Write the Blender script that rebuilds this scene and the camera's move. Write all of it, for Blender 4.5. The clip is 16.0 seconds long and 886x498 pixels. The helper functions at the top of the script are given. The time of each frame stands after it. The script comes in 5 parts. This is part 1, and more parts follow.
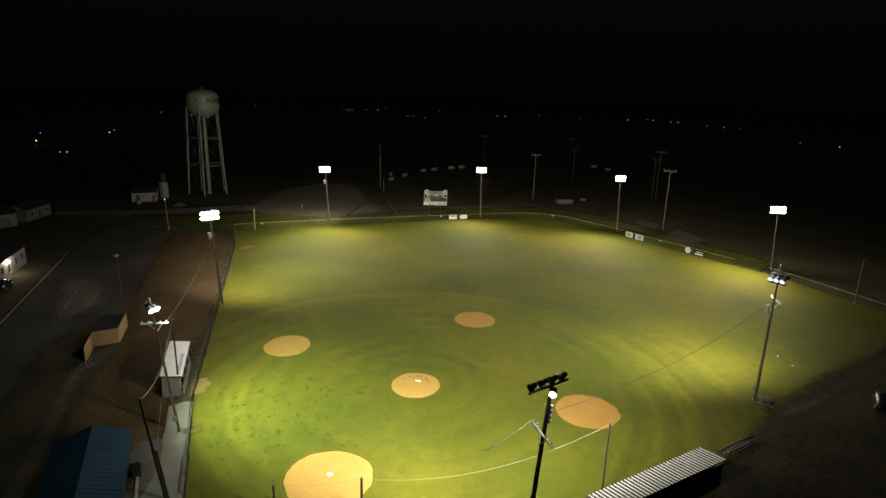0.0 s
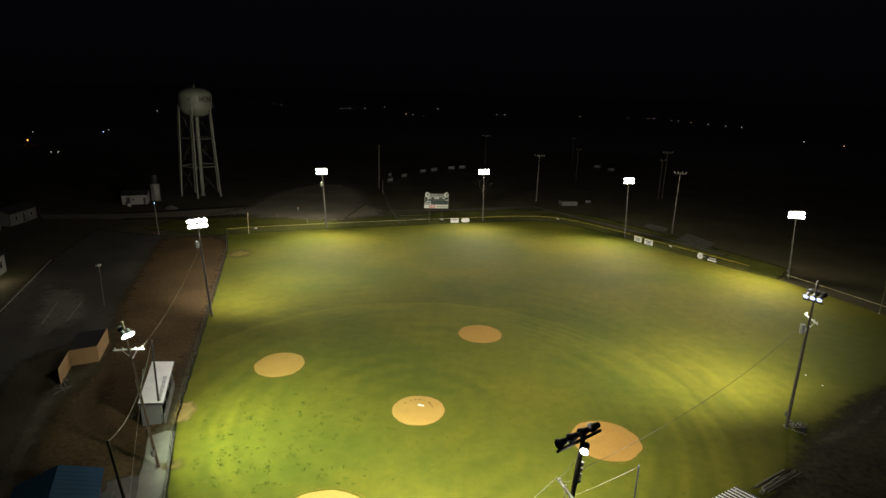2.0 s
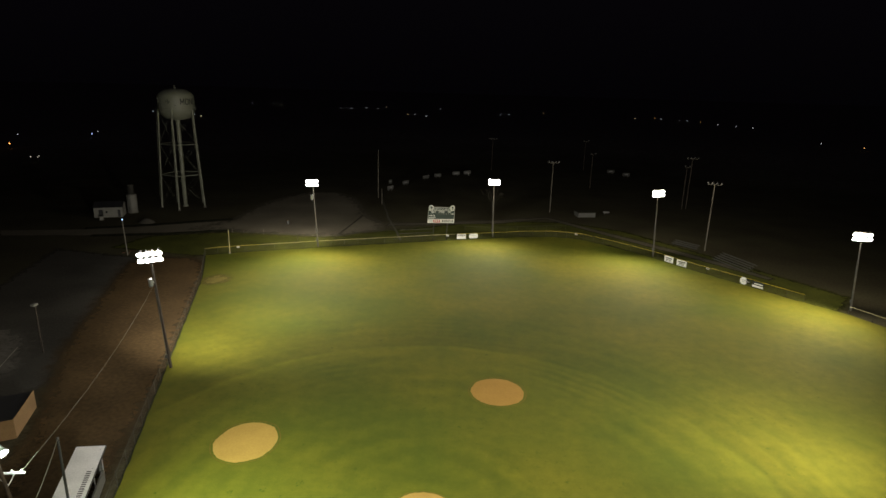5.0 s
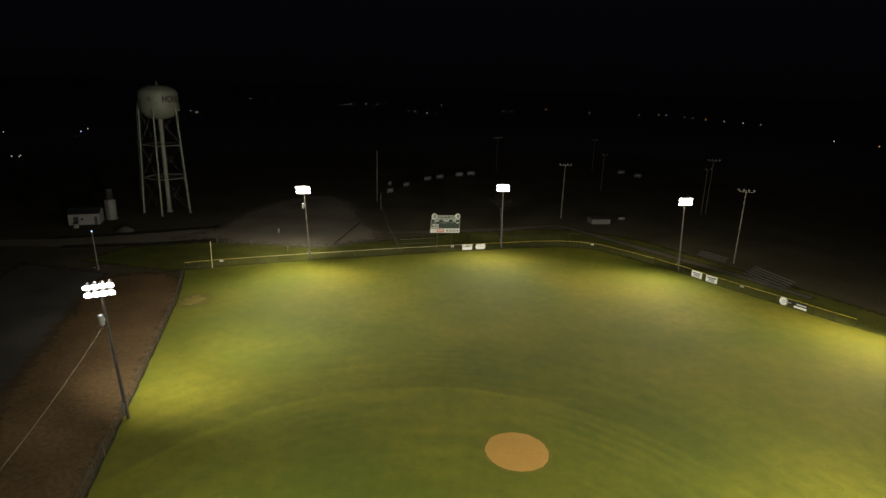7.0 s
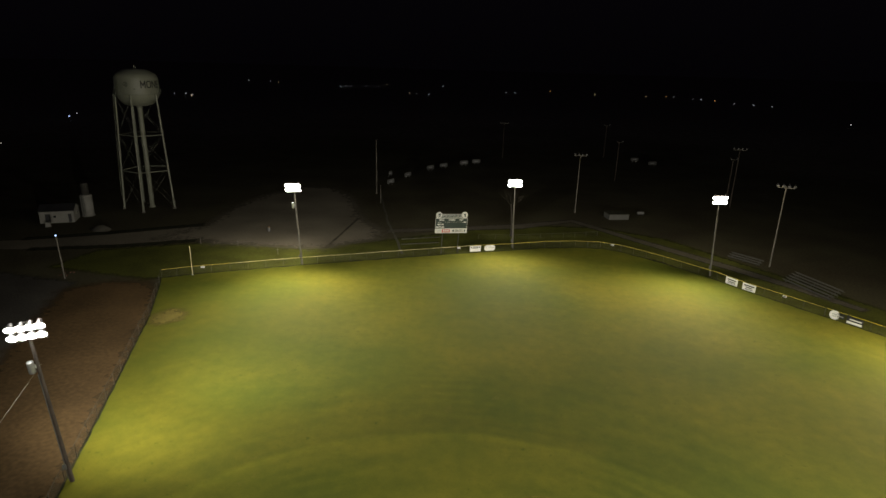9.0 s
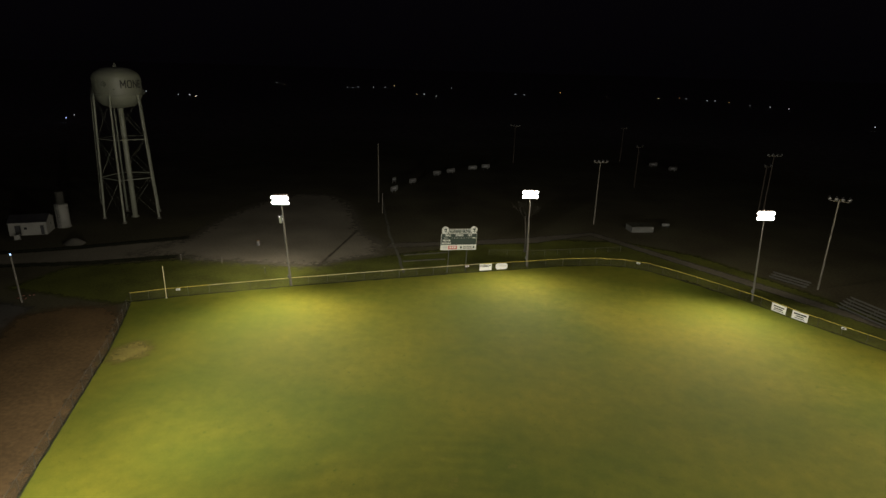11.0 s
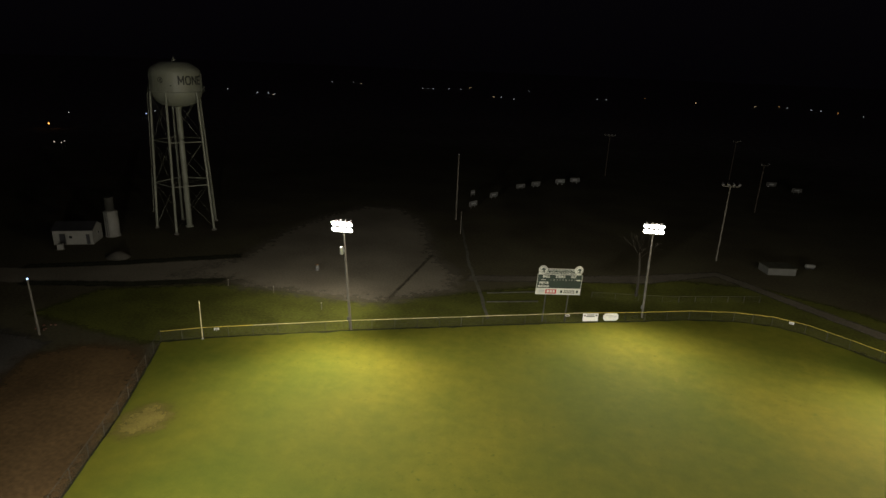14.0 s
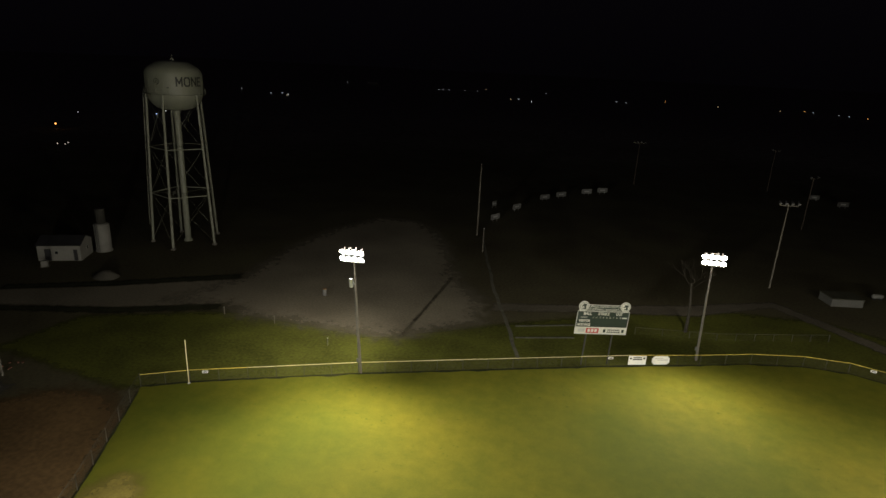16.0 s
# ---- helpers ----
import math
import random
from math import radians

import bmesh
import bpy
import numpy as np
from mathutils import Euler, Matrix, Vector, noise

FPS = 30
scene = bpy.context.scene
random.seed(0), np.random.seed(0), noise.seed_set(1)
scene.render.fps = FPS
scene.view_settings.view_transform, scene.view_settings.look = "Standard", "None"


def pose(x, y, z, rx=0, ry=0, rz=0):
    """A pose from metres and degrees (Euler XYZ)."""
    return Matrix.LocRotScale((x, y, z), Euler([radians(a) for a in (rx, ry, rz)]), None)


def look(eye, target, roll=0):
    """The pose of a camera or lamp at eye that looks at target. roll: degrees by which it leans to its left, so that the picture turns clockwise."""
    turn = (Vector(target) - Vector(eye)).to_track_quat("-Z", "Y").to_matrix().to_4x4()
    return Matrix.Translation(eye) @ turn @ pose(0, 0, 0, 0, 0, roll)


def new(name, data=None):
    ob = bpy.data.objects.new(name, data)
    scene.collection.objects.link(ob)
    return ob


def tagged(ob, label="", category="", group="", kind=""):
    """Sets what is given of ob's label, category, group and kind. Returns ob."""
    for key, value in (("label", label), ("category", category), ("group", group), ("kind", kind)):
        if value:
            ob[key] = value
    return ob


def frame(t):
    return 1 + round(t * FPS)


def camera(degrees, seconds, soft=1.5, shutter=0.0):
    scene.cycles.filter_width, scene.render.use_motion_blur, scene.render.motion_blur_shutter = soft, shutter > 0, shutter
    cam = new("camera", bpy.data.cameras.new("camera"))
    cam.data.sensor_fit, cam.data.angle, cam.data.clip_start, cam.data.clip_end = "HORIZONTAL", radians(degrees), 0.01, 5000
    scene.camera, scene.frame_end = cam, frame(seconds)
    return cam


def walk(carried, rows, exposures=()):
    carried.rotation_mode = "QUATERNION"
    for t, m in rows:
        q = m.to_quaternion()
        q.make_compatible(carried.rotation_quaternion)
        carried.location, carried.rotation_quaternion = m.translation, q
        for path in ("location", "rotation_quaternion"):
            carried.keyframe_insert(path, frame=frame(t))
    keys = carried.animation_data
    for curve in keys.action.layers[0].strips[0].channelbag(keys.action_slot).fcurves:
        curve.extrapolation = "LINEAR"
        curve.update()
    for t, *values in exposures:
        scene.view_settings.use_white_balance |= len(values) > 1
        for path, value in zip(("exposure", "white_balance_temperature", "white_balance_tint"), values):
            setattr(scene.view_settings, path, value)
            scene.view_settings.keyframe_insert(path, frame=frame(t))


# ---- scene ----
cam = camera(75.2, 16.0)
PATH = [
    (0, (4.583, -1.269, 32.526), (4.397, 0.649, 31.992), 1.7),
    (0.5, (4.186, -0.009, 32.572), (4.005, 1.909, 32.036), 1.7),
    (1, (3.905, 1.209, 32.585), (3.725, 3.128, 32.049), 1.7),
    (1.5, (3.662, 2.535, 32.587), (3.482, 4.453, 32.051), 1.7),
    (2, (3.368, 4.062, 32.663), (3.187, 5.979, 32.123), 1.7),
    (2.5, (3.092, 5.980, 32.764), (2.911, 7.897, 32.223), 1.7),
    (3, (2.791, 8.176, 32.849), (2.607, 10.093, 32.308), 1.7),
    (3.5, (2.541, 10.743, 32.870), (2.355, 12.660, 32.330), 1.6),
    (4, (2.115, 13.589, 32.895), (1.926, 15.505, 32.354), 1.6),
    (6.5, (-0.518, 27.657, 33.060), (-0.705, 29.572, 32.516), 1.7),
    (7, (-0.989, 30.482, 33.142), (-1.177, 32.394, 32.586), 1.7),
    (7.5, (-1.567, 33.388, 33.263), (-1.754, 35.295, 32.689), 1.7),
    (8, (-2.085, 36.248, 33.380), (-2.272, 38.150, 32.790), 1.7),
    (8.5, (-2.481, 38.959, 33.506), (-2.669, 40.856, 32.902), 1.7),
    (9, (-2.946, 41.695, 33.610), (-3.136, 43.588, 32.995), 1.6),
    (11.5, (-4.661, 56.198, 32.708), (-4.902, 58.088, 32.098), 1.6),
    (12, (-5.732, 59.417, 32.573), (-6.023, 61.299, 31.963), 1.7),
    (12.5, (-7.063, 62.53, 32.436), (-7.396, 64.405, 31.826), 1.8),
    (13, (-8.33, 65.537, 32.292), (-8.708, 67.403, 31.681), 2.1),
    (13.5, (-9.389, 68.321, 32.179), (-9.805, 70.178, 31.566), 2.3),
    (14, (-10.325, 70.946, 32.101), (-10.766, 72.799, 31.489), 2.4),
    (14.5, (-11.241, 73.563, 32.033), (-11.703, 75.41, 31.422), 2.6),
    (15, (-12.221, 76.16, 32.025), (-12.694, 78.003, 31.411), 2.6),
    (15.5, (-13.237, 78.609, 32.072), (-13.717, 80.45, 31.458), 2.6),
    (16, (-14.298, 80.749, 32.18), (-14.781, 82.591, 31.569), 2.8),
]
walk(cam, [(t, look(eye, target, roll)) for t, eye, target, roll in PATH])

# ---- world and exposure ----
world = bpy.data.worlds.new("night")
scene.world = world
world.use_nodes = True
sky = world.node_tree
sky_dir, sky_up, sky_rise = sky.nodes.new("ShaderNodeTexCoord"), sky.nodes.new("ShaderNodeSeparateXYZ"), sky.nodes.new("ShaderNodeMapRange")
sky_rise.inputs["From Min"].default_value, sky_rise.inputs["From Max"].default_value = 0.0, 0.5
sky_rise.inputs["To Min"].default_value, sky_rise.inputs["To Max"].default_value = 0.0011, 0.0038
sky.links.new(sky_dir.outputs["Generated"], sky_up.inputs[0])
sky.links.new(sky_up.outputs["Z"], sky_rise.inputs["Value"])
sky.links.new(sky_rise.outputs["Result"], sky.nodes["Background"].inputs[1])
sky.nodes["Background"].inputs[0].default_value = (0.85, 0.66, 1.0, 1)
scene.view_settings.exposure = 0.0

WARM, GREENISH, AMBER, GOLD = (1.0, 0.95, 0.82), (0.82, 1.0, 0.68), (1.0, 0.85, 0.62), (1.0, 0.88, 0.67)


def flood(name, eye, target, watts, colour, cone=150, size=1.0):
    """The light of one bank of floodlights."""
    lamp = bpy.data.lights.new(name, "SPOT")
    lamp.energy, lamp.color, lamp.shadow_soft_size = watts, colour, size
    lamp.spot_size, lamp.spot_blend = radians(cone), 1.0
    ob = new(name, lamp)
    ob.matrix_world = look(eye, target)
    return ob


# name: base x and y, lamp height, lean of the head in x and y, aim x and y, watts, colour, cone, share of stray light
BANKS = {
    "left": (-36.7, 77.5, 14.4, -0.7, -0.5, -31.0, 99.0, 31000, WARM, 138, 0.06),
    "third": (-24.9, 44.7, 13.0, -1.0, -0.7, -12.0, 54.5, 43000, GREENISH, 120, 0.02),
    "first": (7.15, 29.8, 16.05, 1.1, 0.0, -3.0, 90.0, 112000, WARM, 137, 0.0),
    "right": (34.1, 59.4, 14.4, 0.0, 0.0, 17.0, 98.0, 59000, WARM, 156, 0.01),
    "field_a": (-36.2, 131.9, 14.1, -0.6, -0.6, -24.0, 103.0, 30000, GOLD, 150, 0.22),
    "field_b": (-0.2, 148.2, 13.2, -0.3, 0.0, -3.0, 106.0, 25000, GOLD, 148, 0.12),
    "field_c": (33.5, 138.9, 13.8, -0.6, 0.2, 16.0, 110.0, 32000, AMBER, 146, 0.18),
    "field_d": (58.3, 112.6, 12.7, -0.7, 0.3, 36.0, 102.0, 34000, AMBER, 146, 0.14),
}
for key, (bx, by, bz, dx, dy, ax, ay, watts, colour, cone, stray) in BANKS.items():
    d = Vector((ax - bx, ay - by, 0)).normalized()
    eye = (bx + dx + d.x * 1.2, by + dy + d.y * 1.2, bz - 0.1)
    flood("floodlight_" + key, eye, (ax, ay, 0), watts, colour, cone)
    if stray:
        lamp = bpy.data.lights.new("stray_light_" + key, "POINT")
        lamp.energy, lamp.color, lamp.shadow_soft_size = watts * stray, colour, 0.35
        new("stray_light_" + key, lamp).location = (eye[0] - 0.6 * d.x, eye[1] - 0.6 * d.y, eye[2] + 1.7)
# the bright core below each outfield bank
for key, ax, ay, watts in (("field_a", -33.0, 117.0, 24000), ("field_b", -5.5, 129.0, 18500), ("field_c", 23.0, 123.5, 28000), ("field_d", 47.0, 106.5, 22000)):
    bx, by, bz, dx, dy = BANKS[key][:5]
    d = Vector((ax - bx, ay - by, 0)).normalized()
    flood("floodlight_core_" + key, (bx + dx + d.x, by + dy + d.y, bz - 0.4), (ax, ay, 0), watts, BANKS[key][8], 92)
# the long throw of the bank beside the dirt strip
flood("floodlight_long", (-37.2, 78.1, 14.3), (-14.0, 142.0, 0), 62000, WARM, 86)
# added spot for light the first outfield bank spills back over the verge
flood("spill_light_verge", (-38.0, 132.2, 13.6), (-42.4, 134.6, 0), 13000, GOLD, 92)
# the single lamp below the crossarm of the pole by first base
flood("floodlight_home", (6.4, 30.6, 14.4), (-8.0, 41.0, 0), 43000, WARM, 62)


# ---- materials ----
def mat(name, colour, rough=0.8, metal=0.0, vary=0.25, coarse=0.6, fine=9.0, bump=0.15, second=None):
    """A painted, earthen or wooden surface: two scales of variation and a fine relief."""
    m = bpy.data.materials.new(name)
    m.use_nodes = True
    nt = m.node_tree
    bsdf = nt.nodes["Principled BSDF"]
    geo = nt.nodes.new("ShaderNodeNewGeometry")
    n1, n2 = nt.nodes.new("ShaderNodeTexNoise"), nt.nodes.new("ShaderNodeTexNoise")
    n1.inputs["Scale"].default_value, n2.inputs["Scale"].default_value = coarse, fine
    n1.inputs["Detail"].default_value, n2.inputs["Detail"].default_value = 5, 3
    add = nt.nodes.new("ShaderNodeMath")
    add.operation = "ADD"
    ramp = nt.nodes.new("ShaderNodeValToRGB")
    other = second or tuple(c * (1 - vary) for c in colour)
    top = tuple(min(1, c * (1 + vary * 0.6)) for c in colour)
    ramp.color_ramp.elements[0].position, ramp.color_ramp.elements[1].position = 0.38, 0.64
    ramp.color_ramp.elements[0].color, ramp.color_ramp.elements[1].color = (*other, 1), (*top, 1)
    half = nt.nodes.new("ShaderNodeMath")
    half.operation, half.inputs[1].default_value = "MULTIPLY", 0.5
    for n in (n1, n2):
        nt.links.new(geo.outputs["Position"], n.inputs["Vector"])
    nt.links.new(n1.outputs["Fac"], add.inputs[0])
    nt.links.new(n2.outputs["Fac"], add.inputs[1])
    nt.links.new(add.outputs[0], half.inputs[0])
    nt.links.new(half.outputs[0], ramp.inputs[0])
    nt.links.new(ramp.outputs[0], bsdf.inputs["Base Color"])
    bsdf.inputs["Roughness"].default_value, bsdf.inputs["Metallic"].default_value = rough, metal
    if rough >= 0.9:
        bsdf.inputs["Specular IOR Level"].default_value = 0.12
    if bump:
        b = nt.nodes.new("ShaderNodeBump")
        b.inputs["Strength"].default_value, b.inputs["Distance"].default_value = bump, 0.02
        nt.links.new(n2.outputs["Fac"], b.inputs["Height"])
        nt.links.new(b.outputs[0], bsdf.inputs["Normal"])
    return m


def glow(name, colour, strength):
    m = bpy.data.materials.new(name)
    m.use_nodes = True
    bsdf = m.node_tree.nodes["Principled BSDF"]
    bsdf.inputs["Base Color"].default_value = (0.1, 0.1, 0.1, 1)
    bsdf.inputs["Emission Color"].default_value = (*colour, 1)
    bsdf.inputs["Emission Strength"].default_value = strength
    return m


def grass_material():
    m = bpy.data.materials.new("mown_grass")
    m.use_nodes = True
    nt = m.node_tree
    N, L = nt.nodes.new, nt.links.new
    bsdf = nt.nodes["Principled BSDF"]
    geo = N("ShaderNodeNewGeometry")

    def nz(scale, detail=4, rough=0.55):
        n = N("ShaderNodeTexNoise")
        n.inputs["Scale"].default_value, n.inputs["Detail"].default_value, n.inputs["Roughness"].default_value = scale, detail, rough
        L(geo.outputs["Position"], n.inputs["Vector"])
        return n.outputs["Fac"]

    def ramp(fac, p0, p1, c0, c1):
        r = N("ShaderNodeValToRGB")
        r.color_ramp.elements[0].position, r.color_ramp.elements[1].position = p0, p1
        r.color_ramp.elements[0].color, r.color_ramp.elements[1].color = (*c0, 1), (*c1, 1)
        L(fac, r.inputs[0])
        return r.outputs[0]

    def mix(kind, fac, a, b):
        x = N("ShaderNodeMix")
        x.data_type, x.blend_type = "RGBA", kind
        if isinstance(fac, float):
            x.inputs[0].default_value = fac
        else:
            L(fac, x.inputs[0])
        L(a, x.inputs[6])
        L(b, x.inputs[7])
        return x.outputs[2]

    def math1(op, a, b):
        x = N("ShaderNodeMath")
        x.operation = op
        for i, v in enumerate((a, b)):
            if isinstance(v, (int, float)):
                x.inputs[i].default_value = v
            else:
                L(v, x.inputs[i])
        return x.outputs[0]

    base = ramp(nz(0.045, 5), 0.38, 0.63, (0.074, 0.08784, 0.0069), (0.122, 0.1162, 0.0094))
    mid = ramp(nz(0.7, 5, 0.65), 0.30, 0.72, (0.80, 0.85, 0.80), (1.08, 1.07, 1.06))
    col = mix("MULTIPLY", 1.0, base, mid)
    fine = ramp(nz(11.0, 3, 0.7), 0.25, 0.75, (0.84, 0.86, 0.82), (1.10, 1.09, 1.08))
    col = mix("MULTIPLY", 1.0, col, fine)
    # mowing rings round the infield, broken up by noise
    dist = N("ShaderNodeVectorMath")
    dist.operation = "DISTANCE"
    dist.inputs[1].default_value = (-3.8, 57.5, 0.02)
    L(geo.outputs["Position"], dist.inputs[0])
    wob = math1("MULTIPLY", nz(0.12, 3), 2.2)
    ring = math1("SINE", math1("MULTIPLY", math1("ADD", dist.outputs["Value"], wob), 1.9), 0)
    ringc = ramp(math1("ADD", math1("MULTIPLY", ring, 0.5), 0.5), 0.1, 0.9, (0.84, 0.87, 0.84), (1.11, 1.08, 1.04))
    near = ramp(math1("DIVIDE", dist.outputs["Value"], 60.0), 0.52, 0.80, (1, 1, 1), (0.12, 0.12, 0.12))
    col = mix("MULTIPLY", math1("MULTIPLY", ramp(nz(0.06, 2), 0.45, 0.6, (0, 0, 0), (0.8, 0.8, 0.8)), near), col, ringc)
    # narrow mower passes beside the wide ones
    pass_ring = math1("SINE", math1("MULTIPLY", math1("ADD", dist.outputs["Value"], math1("MULTIPLY", nz(0.3, 3), 0.9)), 4.3), 0)
    passc = ramp(math1("ADD", math1("MULTIPLY", pass_ring, 0.5), 0.5), 0.15, 0.85, (0.88, 0.90, 0.88), (1.08, 1.06, 1.03))
    broken = math1("MULTIPLY", ramp(nz(0.07, 4, 0.6), 0.50, 0.66, (0, 0, 0), (1, 1, 1)), ramp(math1("DIVIDE", dist.outputs["Value"], 60.0), 0.22, 0.34, (0, 0, 0), (1, 1, 1)))
    col = mix("MULTIPLY", math1("MULTIPLY", broken, near), col, passc)
    # the worn arc where the infield meets the outfield
    arc = N("ShaderNodeValToRGB")
    stops = ((0.0, 1.0), (0.30, 1.0), (0.40, 1.14), (0.46, 0.86), (0.66, 0.82), (0.74, 0.97), (0.80, 0.88), (1.0, 1.0))
    els = arc.color_ramp.elements
    while len(els) < len(stops):
        els.new(0.5)
    for el, (p, v) in zip(els, stops):
        el.position, el.color = p, (v, v * 0.99, v * 0.97, 1)
    L(math1("DIVIDE", math1("SUBTRACT", math1("ADD", dist.outputs["Value"], math1("MULTIPLY", nz(0.2, 3), 1.6)), 27.5), 10.0), arc.inputs[0])
    col = mix("MULTIPLY", ramp(nz(0.08, 3), 0.35, 0.6, (0.25, 0.25, 0.25), (1, 1, 1)), col, arc.outputs[0])
    # thin straw-coloured and bare spots
    bare = ramp(nz(0.33, 6, 0.7), 0.63, 0.76, (0, 0, 0), (1, 1, 1))
    straw = N("ShaderNodeRGB")
    straw.outputs[0].default_value = (0.17, 0.133, 0.032, 1)
    col = mix("MIX", math1("MULTIPLY", bare, 0.35), col, straw.outputs[0])
    # darker clover clumps
    clump = ramp(nz(1.5, 4, 0.6), 0.61, 0.72, (1, 1, 1), (0.60, 0.72, 0.55))
    area = ramp(nz(0.09, 2), 0.47, 0.58, (0, 0, 0), (1, 1, 1))
    col = mix("MULTIPLY", area, col, clump)
    L(col, bsdf.inputs["Base Color"])
    bsdf.inputs["Roughness"].default_value = 0.9
    bsdf.inputs["Specular IOR Level"].default_value = 0.15
    b = N("ShaderNodeBump")
    b.inputs["Strength"].default_value, b.inputs["Distance"].default_value = 0.3, 0.04
    L(nz(14.0, 3, 0.7), b.inputs["Height"])
    L(b.outputs[0], bsdf.inputs["Normal"])
    return m


def mesh_material(name, colour, cover):
    """Chain-link or net: thin diamond wires, open between them."""
    m = bpy.data.materials.new(name)
    m.use_nodes = True
    nt = m.node_tree
    N, L = nt.nodes.new, nt.links.new
    bsdf, out = nt.nodes["Principled BSDF"], nt.nodes["Material Output"]
    bsdf.inputs["Base Color"].default_value = (*colour, 1)
    bsdf.inputs["Roughness"].default_value, bsdf.inputs["Metallic"].default_value = 0.5, 0.4
    uv = N("ShaderNodeUVMap")
    sep = N("ShaderNodeSeparateXYZ")
    L(uv.outputs[0], sep.inputs[0])
    masks = []
    for op in ("ADD", "SUBTRACT"):
        a, w, c = N("ShaderNodeMath"), N("ShaderNodeMath"), N("ShaderNodeMath")
        a.operation, w.operation, c.operation = op, "PINGPONG", "LESS_THAN"
        L(sep.outputs[0], a.inputs[0])
        L(sep.outputs[1], a.inputs[1])
        L(a.outputs[0], w.inputs[0])
        w.inputs[1].default_value = 0.04
        L(w.outputs[0], c.inputs[0])
        c.inputs[1].default_value = 0.04 * cover
        masks.append(c.outputs[0])
    mx = N("ShaderNodeMath")
    mx.operation = "MAXIMUM"
    L(masks[0], mx.inputs[0])
    L(masks[1], mx.inputs[1])
    tr, sh = N("ShaderNodeBsdfTransparent"), N("ShaderNodeMixShader")
    L(mx.outputs[0], sh.inputs[0])
    L(tr.outputs[0], sh.inputs[1])
    L(bsdf.outputs[0], sh.inputs[2])
    L(sh.outputs[0], out.inputs["Surface"])
    return m


GRASS = grass_material()
EARTH = mat("rough_ground", (0.056, 0.053, 0.030), 0.95, vary=0.4, coarse=0.08, fine=2.5, second=(0.041, 0.035, 0.021))


def far_haze(m):
    """Haze put into the ground colour: paler far off, with an uneven start."""
    nt = m.node_tree
    N, L = nt.nodes.new, nt.links.new
    bsdf = nt.nodes["Principled BSDF"]
    base = bsdf.inputs["Base Color"].links[0].from_socket
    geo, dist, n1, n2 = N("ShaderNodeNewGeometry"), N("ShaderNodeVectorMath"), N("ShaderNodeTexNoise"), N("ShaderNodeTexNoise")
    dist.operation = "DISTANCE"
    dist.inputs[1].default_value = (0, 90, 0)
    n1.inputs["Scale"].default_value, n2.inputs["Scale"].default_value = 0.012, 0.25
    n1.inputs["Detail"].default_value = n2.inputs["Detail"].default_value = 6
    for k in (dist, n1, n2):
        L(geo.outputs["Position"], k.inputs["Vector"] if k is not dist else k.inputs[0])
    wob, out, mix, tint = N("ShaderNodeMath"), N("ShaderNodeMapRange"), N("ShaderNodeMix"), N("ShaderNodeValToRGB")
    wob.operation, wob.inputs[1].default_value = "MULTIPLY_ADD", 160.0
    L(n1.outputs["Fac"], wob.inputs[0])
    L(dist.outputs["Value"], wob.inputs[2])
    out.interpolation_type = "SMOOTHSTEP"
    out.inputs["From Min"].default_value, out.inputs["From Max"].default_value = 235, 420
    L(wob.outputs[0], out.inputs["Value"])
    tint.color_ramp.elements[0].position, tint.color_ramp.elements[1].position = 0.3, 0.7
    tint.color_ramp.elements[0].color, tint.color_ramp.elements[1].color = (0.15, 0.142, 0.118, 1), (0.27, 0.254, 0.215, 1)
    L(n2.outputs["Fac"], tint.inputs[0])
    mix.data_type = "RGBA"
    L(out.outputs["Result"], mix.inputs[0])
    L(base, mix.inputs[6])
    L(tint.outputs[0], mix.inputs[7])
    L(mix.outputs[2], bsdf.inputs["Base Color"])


far_haze(EARTH)
CLAY = mat("infield_clay", (0.385, 0.238, 0.060), 0.95, vary=0.10, coarse=0.5, fine=5.0)
CLAYD = mat("damp_clay", (0.325, 0.184, 0.044), 0.95, vary=0.11, coarse=0.5, fine=5.0)
RED_DIRT = mat("red_dirt", (0.079, 0.050, 0.0215), 0.95, vary=0.35, coarse=0.15, fine=2.2)
LIP = mat("trodden_turf", (0.135, 0.104, 0.017), 0.95, vary=0.35, coarse=1.5, fine=8.0)
SCUFF = mat("scuffed_clay", (0.1, 0.05673, 0.01898), 0.95, vary=0.3, coarse=2.0, fine=9.0)
LOGWOOD = mat("dark_timber", (0.062, 0.045, 0.030), 0.9, vary=0.4, coarse=1.5, fine=12.0)
SAND = mat("worn_sand", (0.15, 0.119, 0.03285), 0.95, vary=0.35, coarse=0.7, fine=6.0)
ASPHALT = mat("asphalt", (0.060, 0.057, 0.050), 0.9, vary=0.45, coarse=0.1, fine=4.0)
GRAVEL = mat("gravel_road", (0.145, 0.132, 0.102), 0.95, vary=0.3, coarse=0.1, fine=3.5)
CONCRETE = mat("concrete", (0.185, 0.180, 0.150), 0.85, vary=0.25)
LINE = mat("lot_paint", (0.36, 0.34, 0.30), 0.8, vary=0.4, coarse=1.5)
WOOD = mat("pole_wood", (0.038, 0.028, 0.020), 0.85, vary=0.4, coarse=1.2, fine=14.0)
GREYWOOD = mat("weathered_wood", (0.115, 0.103, 0.082), 0.85, vary=0.3, coarse=1.2, fine=14.0)
GALV = mat("galvanised_steel", (0.45, 0.46, 0.46), 0.45, 0.7, vary=0.2, bump=0.03)
DARKMETAL = mat("dark_metal", (0.03, 0.03, 0.032), 0.5, 0.4, vary=0.3, bump=0.03)
